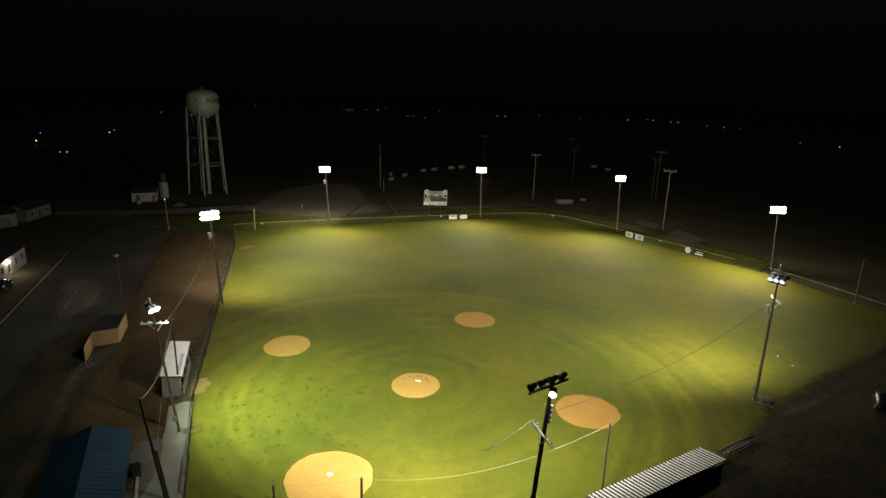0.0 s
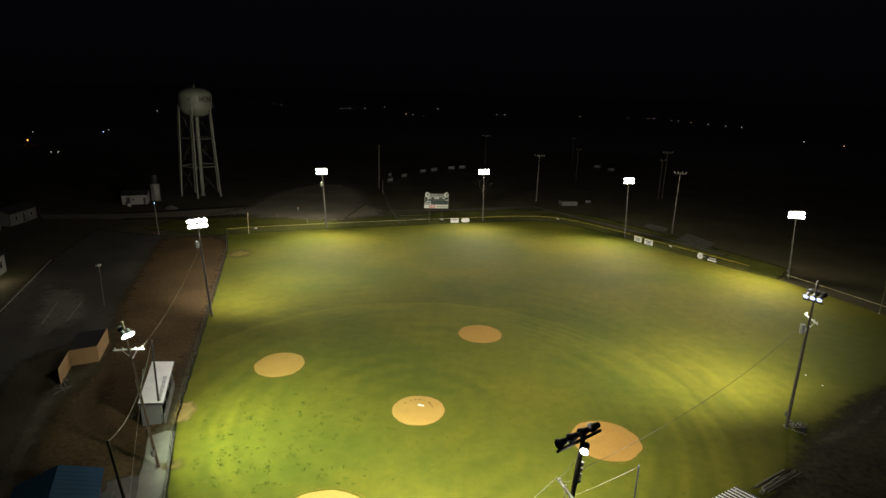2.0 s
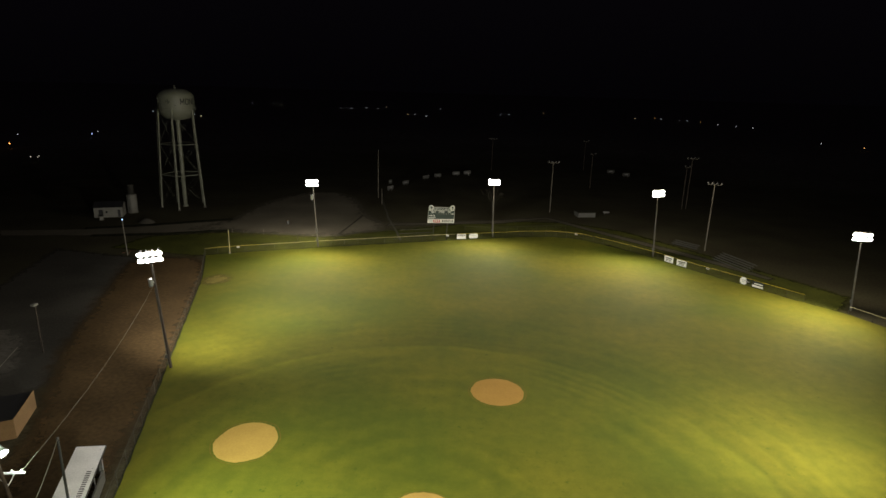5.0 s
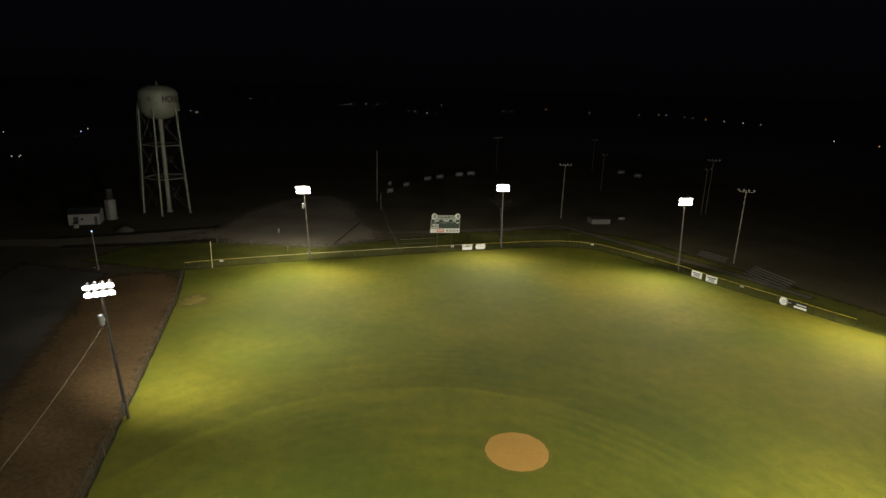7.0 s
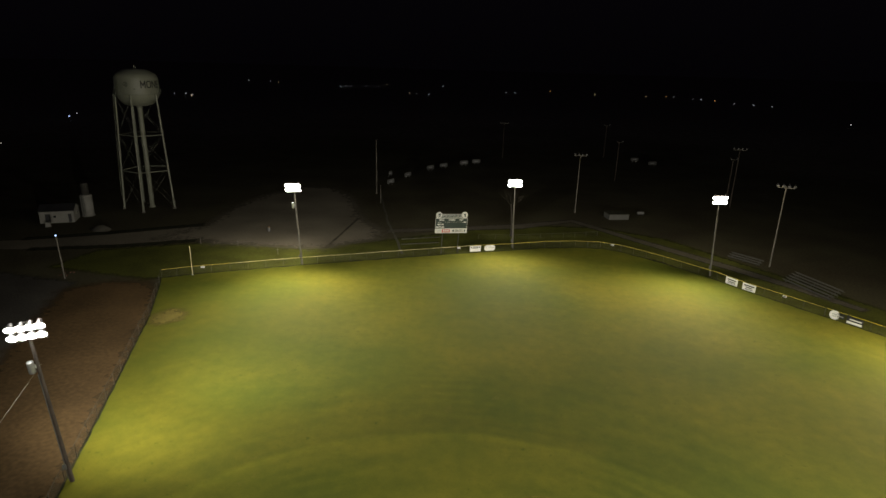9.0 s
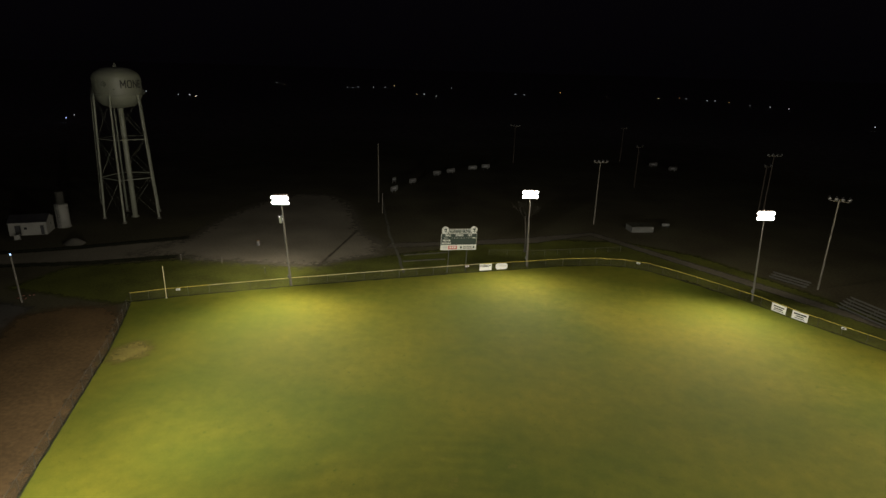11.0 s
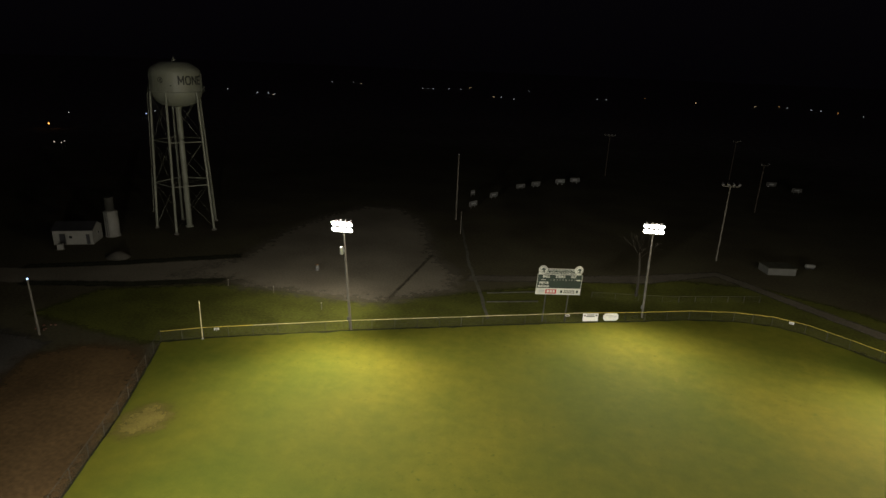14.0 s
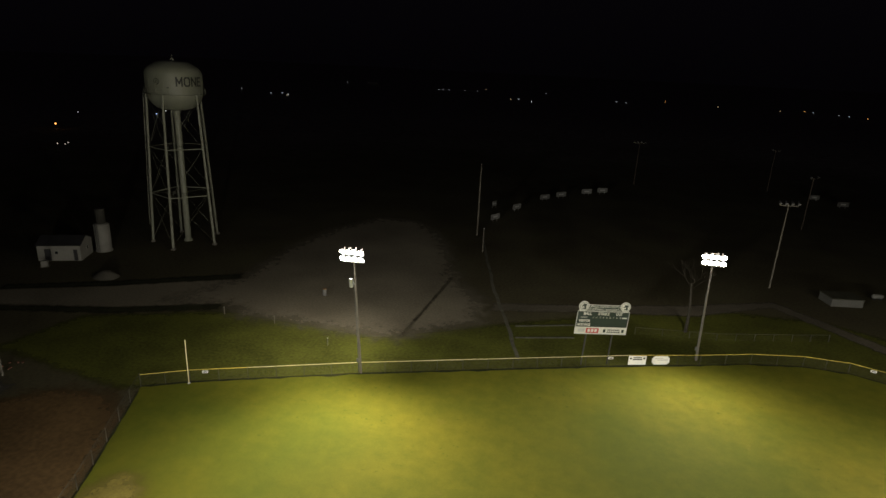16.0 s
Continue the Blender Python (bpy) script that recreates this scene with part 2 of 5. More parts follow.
WHITEPAINT = mat("white_paint", (0.82, 0.81, 0.78), 0.55, vary=0.12, bump=0.04)
ROOFMETAL = mat("white_roof_metal", (0.72, 0.71, 0.70), 0.4, 0.1, vary=0.15, bump=0.03)
BLUEROOF = mat("blue_roof_metal", (0.007, 0.046, 0.100), 0.85, 0.0, vary=0.2, bump=0.03)
BLUEROOF.node_tree.nodes["Principled BSDF"].inputs["Specular IOR Level"].default_value = 0.2
NAVY = mat("navy_paint", (0.012, 0.016, 0.035), 0.6, vary=0.3)
TANPLY = mat("tan_plywood", (0.175, 0.1034, 0.04015), 0.85, vary=0.2)
TANKPAINT = mat("tank_paint", (0.170, 0.178, 0.138), 0.5, vary=0.16, coarse=0.35, bump=0.03)
BLACKPAINT = mat("black_paint", (0.012, 0.013, 0.012), 0.5, vary=0.2, bump=0.02)
SCOREGREEN = mat("scoreboard_paint", (0.010, 0.022, 0.016), 0.5, vary=0.2, bump=0.02)
YELLOW = mat("yellow_cap", (0.80, 0.62, 0.04), 0.5, vary=0.15, bump=0.02)
PALEYELLOW = mat("faded_yellow_cap", (0.72, 0.64, 0.34), 0.5, vary=0.2, bump=0.02)
MIDYELLOW = mat("worn_yellow_cap", (0.82, 0.66, 0.10), 0.5, vary=0.25, bump=0.02)
REDPAINT = mat("red_paint", (0.35, 0.03, 0.03), 0.5, vary=0.15, bump=0.02)
BLOCK = mat("painted_block", (0.075, 0.078, 0.070), 0.85, vary=0.2)
OLDWIRE = mat("old_wire", (0.085, 0.078, 0.06), 0.7, 0.0, vary=0.3, bump=0)
RUBBER = mat("rubber", (0.02, 0.02, 0.02), 0.8, vary=0.3)
WIRE = mat("cable", (0.24, 0.23, 0.18), 0.5, 0.3, vary=0.2, bump=0)
BARK = mat("grey_bark", (0.034, 0.031, 0.025), 0.9, vary=0.35, coarse=1.5, fine=14.0)
DULLSTEEL = mat("weathered_steel", (0.095, 0.095, 0.088), 0.6, 0.3, vary=0.25, bump=0.02)
FADEDBOARD = mat("faded_board", (0.11, 0.11, 0.105), 0.7, vary=0.3)
OLDPOLE = mat("old_pole_wood", (0.095, 0.087, 0.070), 0.85, vary=0.3, coarse=1.2, fine=14.0)
SIGNWHITE = mat("weathered_sign_white", (0.52, 0.52, 0.47), 0.6, vary=0.2, bump=0.03)
FENCEPOST = mat("dull_fence_post", (0.042, 0.041, 0.034), 0.7, 0.2, vary=0.25, bump=0.02)
DULLWHITE = mat("dull_white_siding", (0.155, 0.153, 0.138), 0.7, vary=0.2)
GREYSIDING = mat("grey_siding", (0.062, 0.060, 0.056), 0.8, vary=0.3)
OLDCONC = mat("old_concrete", (0.115, 0.108, 0.095), 0.9, vary=0.35)
DARKCONC = mat("mossy_concrete", (0.050, 0.050, 0.036), 0.9, vary=0.4, coarse=0.8)
DITCH = mat("ditch_weeds", (0.022, 0.024, 0.012), 0.95, vary=0.4, coarse=0.4, fine=4.0)
PANE = mat("dark_glass", (0.012, 0.014, 0.016), 0.08, vary=0.1, bump=0)
CHAIN = mesh_material("chain_link", (0.085, 0.082, 0.068), 0.035)
LENS = glow("lamp_lens", (1.0, 0.97, 0.88), 60)
LENS_GREEN = glow("lamp_lens_greenish", (0.86, 1.0, 0.90), 60)
LENS_BLUE = glow("lamp_lens_bluish", (0.45, 0.55, 1.0), 3.2)


# ---- mesh helpers ----
def part(name, bm, material, parent=None, label=""):
    me = bpy.data.meshes.new(name)
    bm.to_mesh(me)
    bm.free()
    me.materials.append(material)
    ob = new(name, me)
    ob.parent = parent
    if label:
        tagged(ob, label)
    return ob


def thing(name, m, label, category, group="", kind=""):
    ob = new(name)
    ob.matrix_world = m
    return tagged(ob, label, category, group, kind)


def box(bm, c, s, rz=0.0, bevel=0.0):
    m = Matrix.Translation(c) @ Matrix.Rotation(radians(rz), 4, "Z") @ Matrix.Diagonal((*s, 1))
    r = bmesh.ops.create_cube(bm, size=1.0, matrix=m)
    if bevel:
        edges = list({e for v in r["verts"] for e in v.link_edges})
        bmesh.ops.bevel(bm, geom=edges, offset=bevel, segments=1, affect="EDGES")
    return bm


def rod(bm, a, b, r0, r1=None, n=8):
    a, b = Vector(a), Vector(b)
    r1 = r0 if r1 is None else r1
    d = b - a
    m = Matrix.Translation((a + b) / 2) @ d.to_track_quat("Z", "Y").to_matrix().to_4x4()
    bmesh.ops.create_cone(bm, cap_ends=True, segments=n, radius1=r0, radius2=r1, depth=d.length, matrix=m)
    return bm


def lathe(bm, profile, n=32, centre=(0, 0)):
    rings = []
    for r, z in profile:
        rings.append([bm.verts.new((centre[0] + r * math.cos(2 * math.pi * i / n), centre[1] + r * math.sin(2 * math.pi * i / n), z)) for i in range(n)])
    for a, b in zip(rings, rings[1:]):
        for i in range(n):
            f = bm.faces.new((a[i], a[(i + 1) % n], b[(i + 1) % n], b[i]))
            f.smooth = True
    for ring, flip in ((rings[0], True), (rings[-1], False)):
        bm.faces.new(ring[::-1] if flip else ring)
    return bm


def slab(bm, pts, z0, z1):
    lo, hi = [bm.verts.new((x, y, z0)) for x, y in pts], [bm.verts.new((x, y, z1)) for x, y in pts]
    bm.faces.new(lo[::-1])
    bm.faces.new(hi)
    for i in range(len(pts)):
        j = (i + 1) % len(pts)
        bm.faces.new((lo[i], lo[j], hi[j], hi[i]))
    bmesh.ops.recalc_face_normals(bm, faces=bm.faces)
    return bm


def ragged(pts, step=1.2, amount=0.25, seed=0.0):
    """The outline pts with a worn, uneven edge."""
    out = []
    for (x0, y0), (x1, y1) in zip(pts, pts[1:] + pts[:1]):
        n = max(1, int(math.hypot(x1 - x0, y1 - y0) / step))
        for i in range(n):
            x, y = x0 + (x1 - x0) * i / n, y0 + (y1 - y0) * i / n
            out.append((x + amount * noise.noise((x * 0.45, y * 0.45, seed)), y + amount * noise.noise((x * 0.45, y * 0.45, seed + 7))))
    return out


def sag(a, b, drop, n=14):
    a, b = Vector(a), Vector(b)
    return [a.lerp(b, i / n) - Vector((0, 0, drop * 4 * (i / n) * (1 - i / n))) for i in range(n + 1)]


def strand(bm, pts, r, n=5):
    for p, q in zip(pts, pts[1:]):
        rod(bm, p, q, r, r, n)
    return bm


def text_mesh(body, size, depth=0.01, bold=0.0):
    cu = bpy.data.curves.new("text", "FONT")
    cu.body, cu.size, cu.extrude, cu.offset = body, size, depth, bold
    cu.align_x, cu.align_y = "CENTER", "CENTER"
    ob = bpy.data.objects.new("text", cu)
    scene.collection.objects.link(ob)
    me = bpy.data.meshes.new_from_object(ob.evaluated_get(bpy.context.evaluated_depsgraph_get()))
    bm = bmesh.new()
    bm.from_mesh(me)
    bpy.data.objects.remove(ob)
    bpy.data.curves.remove(cu)
    bpy.data.meshes.remove(me)
    return bm


def lettering(name, body, size, x, z, y, material, parent, wide=None, label="", bold=0.0):
    """Letters that stand upright on a board facing -y."""
    bm = text_mesh(body, size, 0.008, bold)
    xs = [v.co.x for v in bm.verts]
    k = wide / (max(xs) - min(xs)) if wide else 1
    for v in bm.verts:
        v.co = Vector((x + v.co.x * k, y - v.co.z, z + v.co.y))
    return part(name, bm, material, parent, label)


# ---- ground ----
bm = bmesh.new()
bmesh.ops.create_grid(bm, x_segments=40, y_segments=40, size=2400, matrix=Matrix.Translation((0, 900, 0)))
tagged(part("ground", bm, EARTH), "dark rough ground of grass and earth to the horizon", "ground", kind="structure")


def surface(name, pts, z, material, label, category, raggedness=0.3, seed=0.0, step=1.5):
    bm = bmesh.new()
    slab(bm, ragged(pts, step, raggedness, seed) if raggedness else pts, -0.05, z)
    return tagged(part(name, bm, material), label, category, kind="structure")


SOFT = {}


def thinning(material):
    """The same earth, thinning out into the ground below where its cover runs low."""
    if material.name in SOFT:
        return SOFT[material.name]
    m = SOFT[material.name] = material.copy()
    m.name = material.name + "_thinning"
    nt = m.node_tree
    N, L = nt.nodes.new, nt.links.new
    cover, geo, n = N("ShaderNodeAttribute"), N("ShaderNodeNewGeometry"), N("ShaderNodeTexNoise")
    cover.attribute_name = "cover"
    n.inputs["Scale"].default_value, n.inputs["Detail"].default_value, n.inputs["Roughness"].default_value = 0.7, 6, 0.7
    L(geo.outputs["Position"], n.inputs["Vector"])
    spread, total, ramp = N("ShaderNodeMath"), N("ShaderNodeMath"), N("ShaderNodeMapRange")
    spread.operation, spread.inputs[1].default_value, spread.inputs[2].default_value = "MULTIPLY_ADD", 1.0, -0.5
    total.operation = "ADD"
    L(n.outputs["Fac"], spread.inputs[0])
    L(spread.outputs[0], total.inputs[0])
    L(cover.outputs["Fac"], total.inputs[1])
    ramp.interpolation_type = "SMOOTHSTEP"
    ramp.inputs["From Min"].default_value, ramp.inputs["From Max"].default_value = 0.2, 0.8
    L(total.outputs[0], ramp.inputs["Value"])
    clear, sh = N("ShaderNodeBsdfTransparent"), N("ShaderNodeMixShader")
    L(ramp.outputs["Result"], sh.inputs[0])
    L(clear.outputs[0], sh.inputs[1])
    L(nt.nodes["Principled BSDF"].outputs[0], sh.inputs[2])
    L(sh.outputs[0], nt.nodes["Material Output"].inputs["Surface"])
    return m


def soft_surface(name, pts, z, material, label, category, width, cell=1.0):
    """A sheet of earth whose edge fades over width metres."""
    p = np.array(pts, float)
    q = np.roll(p, -1, 0)
    lo, hi = p.min(0) - width, p.max(0) + width
    nx, ny = int((hi[0] - lo[0]) / cell) + 2, int((hi[1] - lo[1]) / cell) + 2
    gx, gy = np.meshgrid(lo[0] + cell * np.arange(nx), lo[1] + cell * np.arange(ny))
    near, inside = np.full(gx.shape, 1e9), np.zeros(gx.shape, bool)
    for (x0, y0), (x1, y1) in zip(p, q):
        dx, dy = x1 - x0, y1 - y0
        u = np.clip(((gx - x0) * dx + (gy - y0) * dy) / (dx * dx + dy * dy + 1e-9), 0, 1)
        near = np.minimum(near, np.hypot(gx - x0 - u * dx, gy - y0 - u * dy))
        if dy:
            inside ^= ((y0 > gy) != (y1 > gy)) & (gx < x0 + dx * (gy - y0) / dy)
    cover = np.clip(0.5 + np.where(inside, near, -near) / width, -0.3, 1.3)
    keep = cover > -0.3
    cells = keep[:-1, :-1] | keep[1:, :-1] | keep[:-1, 1:] | keep[1:, 1:]
    ids = np.arange(nx * ny).reshape(ny, nx)
    faces = np.stack([ids[:-1, :-1], ids[:-1, 1:], ids[1:, 1:], ids[1:, :-1]], -1)[cells]
    used, back = np.unique(faces, return_inverse=True)
    verts = np.stack([gx.ravel()[used], gy.ravel()[used], np.full(len(used), z)], -1)
    me = bpy.data.meshes.new(name)
    me.from_pydata(verts.tolist(), [], back.reshape(-1, 4).tolist())
    me.attributes.new("cover", "FLOAT", "POINT").data.foreach_set("value", cover.ravel()[used].astype(np.float32))
    me.materials.append(thinning(material))
    return tagged(new(name, me), label, category, kind="structure")


FENCE_LEFT = [(-19.0, 35.0), (-27.1, 51.3), (-37.2, 77.3), (-41.6, 88.7), (-49.3, 108.4), (-55.7, 121.9)]
FENCE_OUT = [(-55.7, 121.9), (-51.8, 124.3), (-36.4, 131.7), (-20.7, 138.5), (-7.7, 144.1), (0.0, 147.0), (6.0, 149.5), (12.0, 151.1), (16.8, 151.2), (20.5, 149.9), (24.5, 146.6), (29.5, 141.8), (34.0, 137.0), (37.0, 132.8), (46.7, 121.8), (52.3, 115.2)]
FENCE_RIGHT = [(56.8, 110.6), (60.5, 104.4), (64.9, 96.4), (68.3, 89.9)]
field = FENCE_LEFT[:-1] + FENCE_OUT + FENCE_RIGHT + [(57.6, 76.8), (44.0, 64.7), (38.2, 58.7), (34.4, 53.7), (22.8, 44.2), (12.1, 37.2), (3.4, 31.7), (-6.3, 28.6), (-14.3, 29.5)]
surface("grass_field", field, 0.02, GRASS, "mown yellow-green ball field grass with faint mowing rings", "grass", 0.15)
soft_surface("ground_verge", [(-57.5, 121.0), (-50.9, 123.6), (-36.3, 130.6), (-20.7, 137.6), (-9.3, 142.4), (0.0, 146.0), (10.2, 149.8), (17.4, 150.4), (26.6, 144.9), (36.5, 132.3), (55.7, 111.0), (61.7, 119.1), (46.8, 140.2), (31.7, 160.1), (19.5, 166.7), (-1.0, 165.1), (-15.5, 154.9), (-38.4, 140.6), (-57.4, 140.9), (-74.3, 132.8), (-76.1, 123.3)], 0.012, mat("verge_grass", (0.062, 0.069, 0.0115), 0.95, vary=0.4, coarse=0.2, fine=3.0), "dim unmown grass verge behind the outfield fence", "grass", 3.0)
soft_surface("red_dirt_strip", [(-27.3, 46.3), (-37.2, 77.3), (-41.7, 88.7), (-49.3, 108.4), (-53.6, 117.2), (-57.3, 119.7), (-62.3, 119.2), (-67.0, 114.8), (-59.5, 96.6), (-52.1, 79.4), (-44.5, 67.1), (-35.0, 50.2)], 0.014, RED_DIRT, "bare reddish dirt strip beside the fence", "dirt", 5.0, 0.7)
soft_surface("parking_lot", [(-62.1, 64.2), (-78.0, 97.7), (-85.6, 120.2), (-67.5, 117.9), (-53.3, 83.6), (-47.7, 72.2), (-51.6, 60.3), (-36.1, 28.2), (-58.1, 22.9)], 0.010, ASPHALT, "dark worn asphalt parking lot", "parking lot", 3.5, 0.6)
soft_surface("pale_lot_patch", [(-69.3, 85.6), (-62.5, 84.0), (-57.7, 80.8), (-53.9, 74.1), (-53.8, 68.9), (-55.6, 66.6), (-61.7, 73.9)], 0.0135, mat("pale_asphalt", (0.140, 0.132, 0.118), 0.9, coarse=0.25, fine=2.5, second=(0.060, 0.057, 0.050)), "pale patch of asphalt round the parking lines", "parking lot", 6.0, 0.6)
soft_surface("gravel_yard", [(-68, 141), (-60.5, 142.4), (-56, 140.2), (-50, 141.0), (-43.8, 140.8), (-35.6, 141.5), (-27.2, 149.2), (-28.0, 156.3), (-33.6, 163.0), (-37.5, 174), (-42.5, 186), (-50, 194), (-58, 193), (-63, 182), (-65, 168), (-64.0, 152.4)], 0.013, GRAVEL, "pale gravel yard below the water tower", "gravel", 9.0)
soft_surface("gravel_track", [(-104, 127), (-86, 131.0), (-72, 136.5), (-60.5, 142.4), (-58, 150), (-66.5, 151.4), (-78.5, 142.3), (-92, 135.5), (-108, 131)], 0.011, GRAVEL, "gravel track leading to the yard", "track", 1.4, 0.6)
soft_surface("ditch", [(-86, 130.3), (-72, 134.6), (-60.2, 140.6), (-60.8, 142.2), (-72.4, 136.4), (-86.4, 131.8)], 0.022, DITCH, "dark weedy ditch along the gravel track", "ditch", 1.8, 0.4)
soft_surface("ditch", [(-91.5, 135.4), (-78.8, 142.0), (-64.2, 151.2), (-65.0, 153.0), (-79.4, 143.8), (-92, 137.0)], 0.022, DITCH, "dark weedy ditch along the gravel track", "ditch", 1.8, 0.4)
soft_surface("ditch", [(-35.3, 141.4), (-34.9, 141.4), (-34.2, 163.6), (-34.6, 164.2)], 0.022, mat("damp_gravel", (0.055, 0.050, 0.034), 0.95, vary=0.4, coarse=0.4, fine=4.0), "narrow dark drain crossing the gravel", "ditch", 0.7, 0.3)
soft_surface("gravel_lane", [(-26.5, 153.5), (-16, 157.0), (2, 162.5), (13.2, 170.2), (23, 159.0), (34, 147), (45, 135), (51.5, 126.5), (53.0, 127.6), (47, 136.5), (36, 149), (24.6, 161.0), (14.0, 172.6), (0, 165.6), (-16, 159.6), (-26, 156.3)], 0.016, mat("dim_gravel", (0.088, 0.080, 0.062), 0.95, vary=0.35, coarse=0.15, fine=3.0), "narrow dim gravel lane behind the outfield", "lane", 1.4, 0.6)
surface("pavement_path", [(-20.6, 140.7), (-20.2, 141.0), (-22.7, 149.2), (-26.55, 160.4), (-31.3, 177.1), (-34.55, 189.4), (-34.9, 189.2), (-31.65, 176.7), (-26.95, 160.1), (-23.15, 149.0)], 0.020, mat("pale_old_concrete", (0.092, 0.092, 0.074), 0.9, vary=0.4, coarse=0.8), "narrow broken concrete drainage strip running away from the fence", "pavement", 0.22, 15, 0.8)
surface("dugout_slab", [(-27.3, 49.9), (-26.4, 50.1), (-19.6, 36.4), (-18.9, 32.4), (-22.3, 32.3), (-23.7, 39.3), (-28.4, 48.8)], 0.016, CONCRETE, "stained concrete slab behind the fence", "pavement", 0.1, 17)
# bare dirt, with the dark of unlit ground put into its colour
soft_surface("dirt_shoulder", [(34.6, 56.6), (39.0, 61.0), (45.0, 66.6), (59.0, 77.2), (74.0, 78.8), (73.7, 54.0), (45.1, 39.1), (26.7, 36.9), (20.9, 39.8), (25.2, 45.4), (30.2, 51.0)], 0.024, mat("unlit_dirt", (0.052, 0.042, 0.023), 0.95, coarse=0.16, fine=1.6, second=(0.012, 0.012, 0.007)), "bare dirt beside a dugout, coloured dark where the lamps fall off", "dirt", 4.5, 1.0)


def fence_strip(pts, label, seed, wide=0.22, uneven=0.3):
    """A dark strip of ground under a fence, uneven along one edge."""
    left, right = [], []
    spots = []
    for (x0, y0), (x1, y1) in zip(pts, pts[1:]):
        n = max(1, int(math.hypot(x1 - x0, y1 - y0) / 0.8))
        d = Vector((y1 - y0, x0 - x1)).normalized()
        spots += [(x0 + (x1 - x0) * i / n, y0 + (y1 - y0) * i / n, d) for i in range(n)]
    for x, y, d in spots:
        w = wide + uneven * noise.noise((x * 0.6, y * 0.6, seed))
        left.append((x + d.x * w, y + d.y * w))
        right.append((x - d.x * 0.12, y - d.y * 0.12))
    bm = bmesh.new()
    lo = [bm.verts.new((x, y, 0.026)) for x, y in left]
    hi = [bm.verts.new((x, y, 0.026)) for x, y in right]
    for i in range(len(lo) - 1):
        bm.faces.new((lo[i], lo[i + 1], hi[i + 1], hi[i]))
    bmesh.ops.recalc_face_normals(bm, faces=bm.faces)
    tagged(part("ground_strip", bm, DITCH), label, "dirt", kind="structure")


soft_surface("concrete_apron", [(-28.2, 42.4), (-25.3, 43.8), (-23.6, 40.0), (-22.2, 33.4), (-24.0, 33.0), (-25.2, 38.0)], 0.015, OLDCONC, "worn concrete apron between the stand and the slab", "pavement", 0.8, 0.4)
soft_surface("bare_soil", [(-23.5, 38.0), (-28.8, 49.0), (-33.5, 60.0), (-38.5, 70.0), (-43.0, 66.5), (-41.5, 59.0), (-40.0, 51.0), (-36.5, 43.5), (-32.5, 37.5), (-29.0, 40.5)], 0.0125, mat("brown_soil", (0.088, 0.060, 0.026), 0.95, coarse=0.22, fine=2.4, second=(0.040, 0.028, 0.013)), "bare brown soil behind the dugout", "dirt", 4.0, 0.6)
soft_surface("dirt_path", [(-31.5, 33.5), (-35.2, 41.0), (-39.8, 50.0), (-43.5, 57.5), (-44.6, 56.8), (-41.6, 50.0), (-37.2, 41.0), (-33.5, 33.0)], 0.018, mat("trodden_dirt", (0.085, 0.072, 0.050), 0.95, vary=0.35, coarse=0.3, fine=3.0), "pale trodden dirt path beside the parking lot", "path", 2.0, 0.6)
soft_surface("dirt_path", [(35.0, 57.4), (40.0, 60.5), (47.0, 66.5), (48.0, 65.6), (41.0, 59.2), (36.0, 56.0)], 0.028, mat("pale_dust", (0.062, 0.058, 0.038), 0.95, vary=0.35, coarse=0.3, fine=3.0), "pale dusty track beside the light pole", "path", 3.2, 0.6)


fence_strip(FENCE_OUT, "dark ragged strip under the outfield fence", 3.0)
fence_strip(FENCE_LEFT, "dark soil and weeds under the foul line fence", 5.0, 0.1, 0.12)


def clay_circle(name, x, y, r, material, dome, label, seed, deep=1.0):
    bm = bmesh.new()
    n, rings = 72, 7
    rows = []
    for k in range(rings + 1):
        f = k / rings
        row = []
        for i in range(n):
            a = 2 * math.pi * i / n
            w = 1 + 0.05 * noise.noise((math.cos(a) * 2 + seed, math.sin(a) * 2, 1.0)) * f + 0.022 * noise.noise((math.cos(a) * 9, math.sin(a) * 9, seed)) * f
            z = 0.03 + dome * (1 - f * f) + 0.008 * noise.noise((math.cos(a) * 6 * f, math.sin(a) * 6 * f, seed + 3))
            row.append(bm.verts.new((r * f * w * math.cos(a), r * f * w * math.sin(a), z if k < rings else 0.0)))
        rows.append(row)
    for a, b in zip(rows[1:], rows[2:]):
        for i in range(n):
            bm.faces.new((a[i], b[i], b[(i + 1) % n], a[(i + 1) % n])).smooth = True
    for v in rows[0][1:]:
        bm.verts.remove(v)
    for i in range(n):
        bm.faces.new((rows[0][0], rows[1][i], rows[1][(i + 1) % n])).smooth = True
    ob = part(name, bm, material)
    bm = bmesh.new()
    inner, outer = [], []
    for i in range(n):
        a = 2 * math.pi * i / n
        w = 0.03 + 0.07 * noise.noise((math.cos(a) * 14, math.sin(a) * 14, seed + 9))
        k = r * (1 + 0.05 * noise.noise((math.cos(a) * 2 + seed, math.sin(a) * 2, 1.0)))
        inner.append(bm.verts.new(((k - 0.06) * math.cos(a), (k - 0.06) * math.sin(a), 0.036)))
        outer.append(bm.verts.new(((k + w) * math.cos(a), (k + w) * math.sin(a), 0.03)))
    for i in range(n):
        bm.faces.new((inner[i], outer[i], outer[(i + 1) % n], inner[(i + 1) % n]))
    bmesh.ops.recalc_face_normals(bm, faces=bm.faces)
    part("grass_lip", bm, LIP, ob, "dark trodden turf edge")
    ob.matrix_world = pose(x, y, 0) @ Matrix.Diagonal((1, deep, 1, 1))
    return tagged(ob, label, "dirt circle", "dirt circles of the infield", "structure")


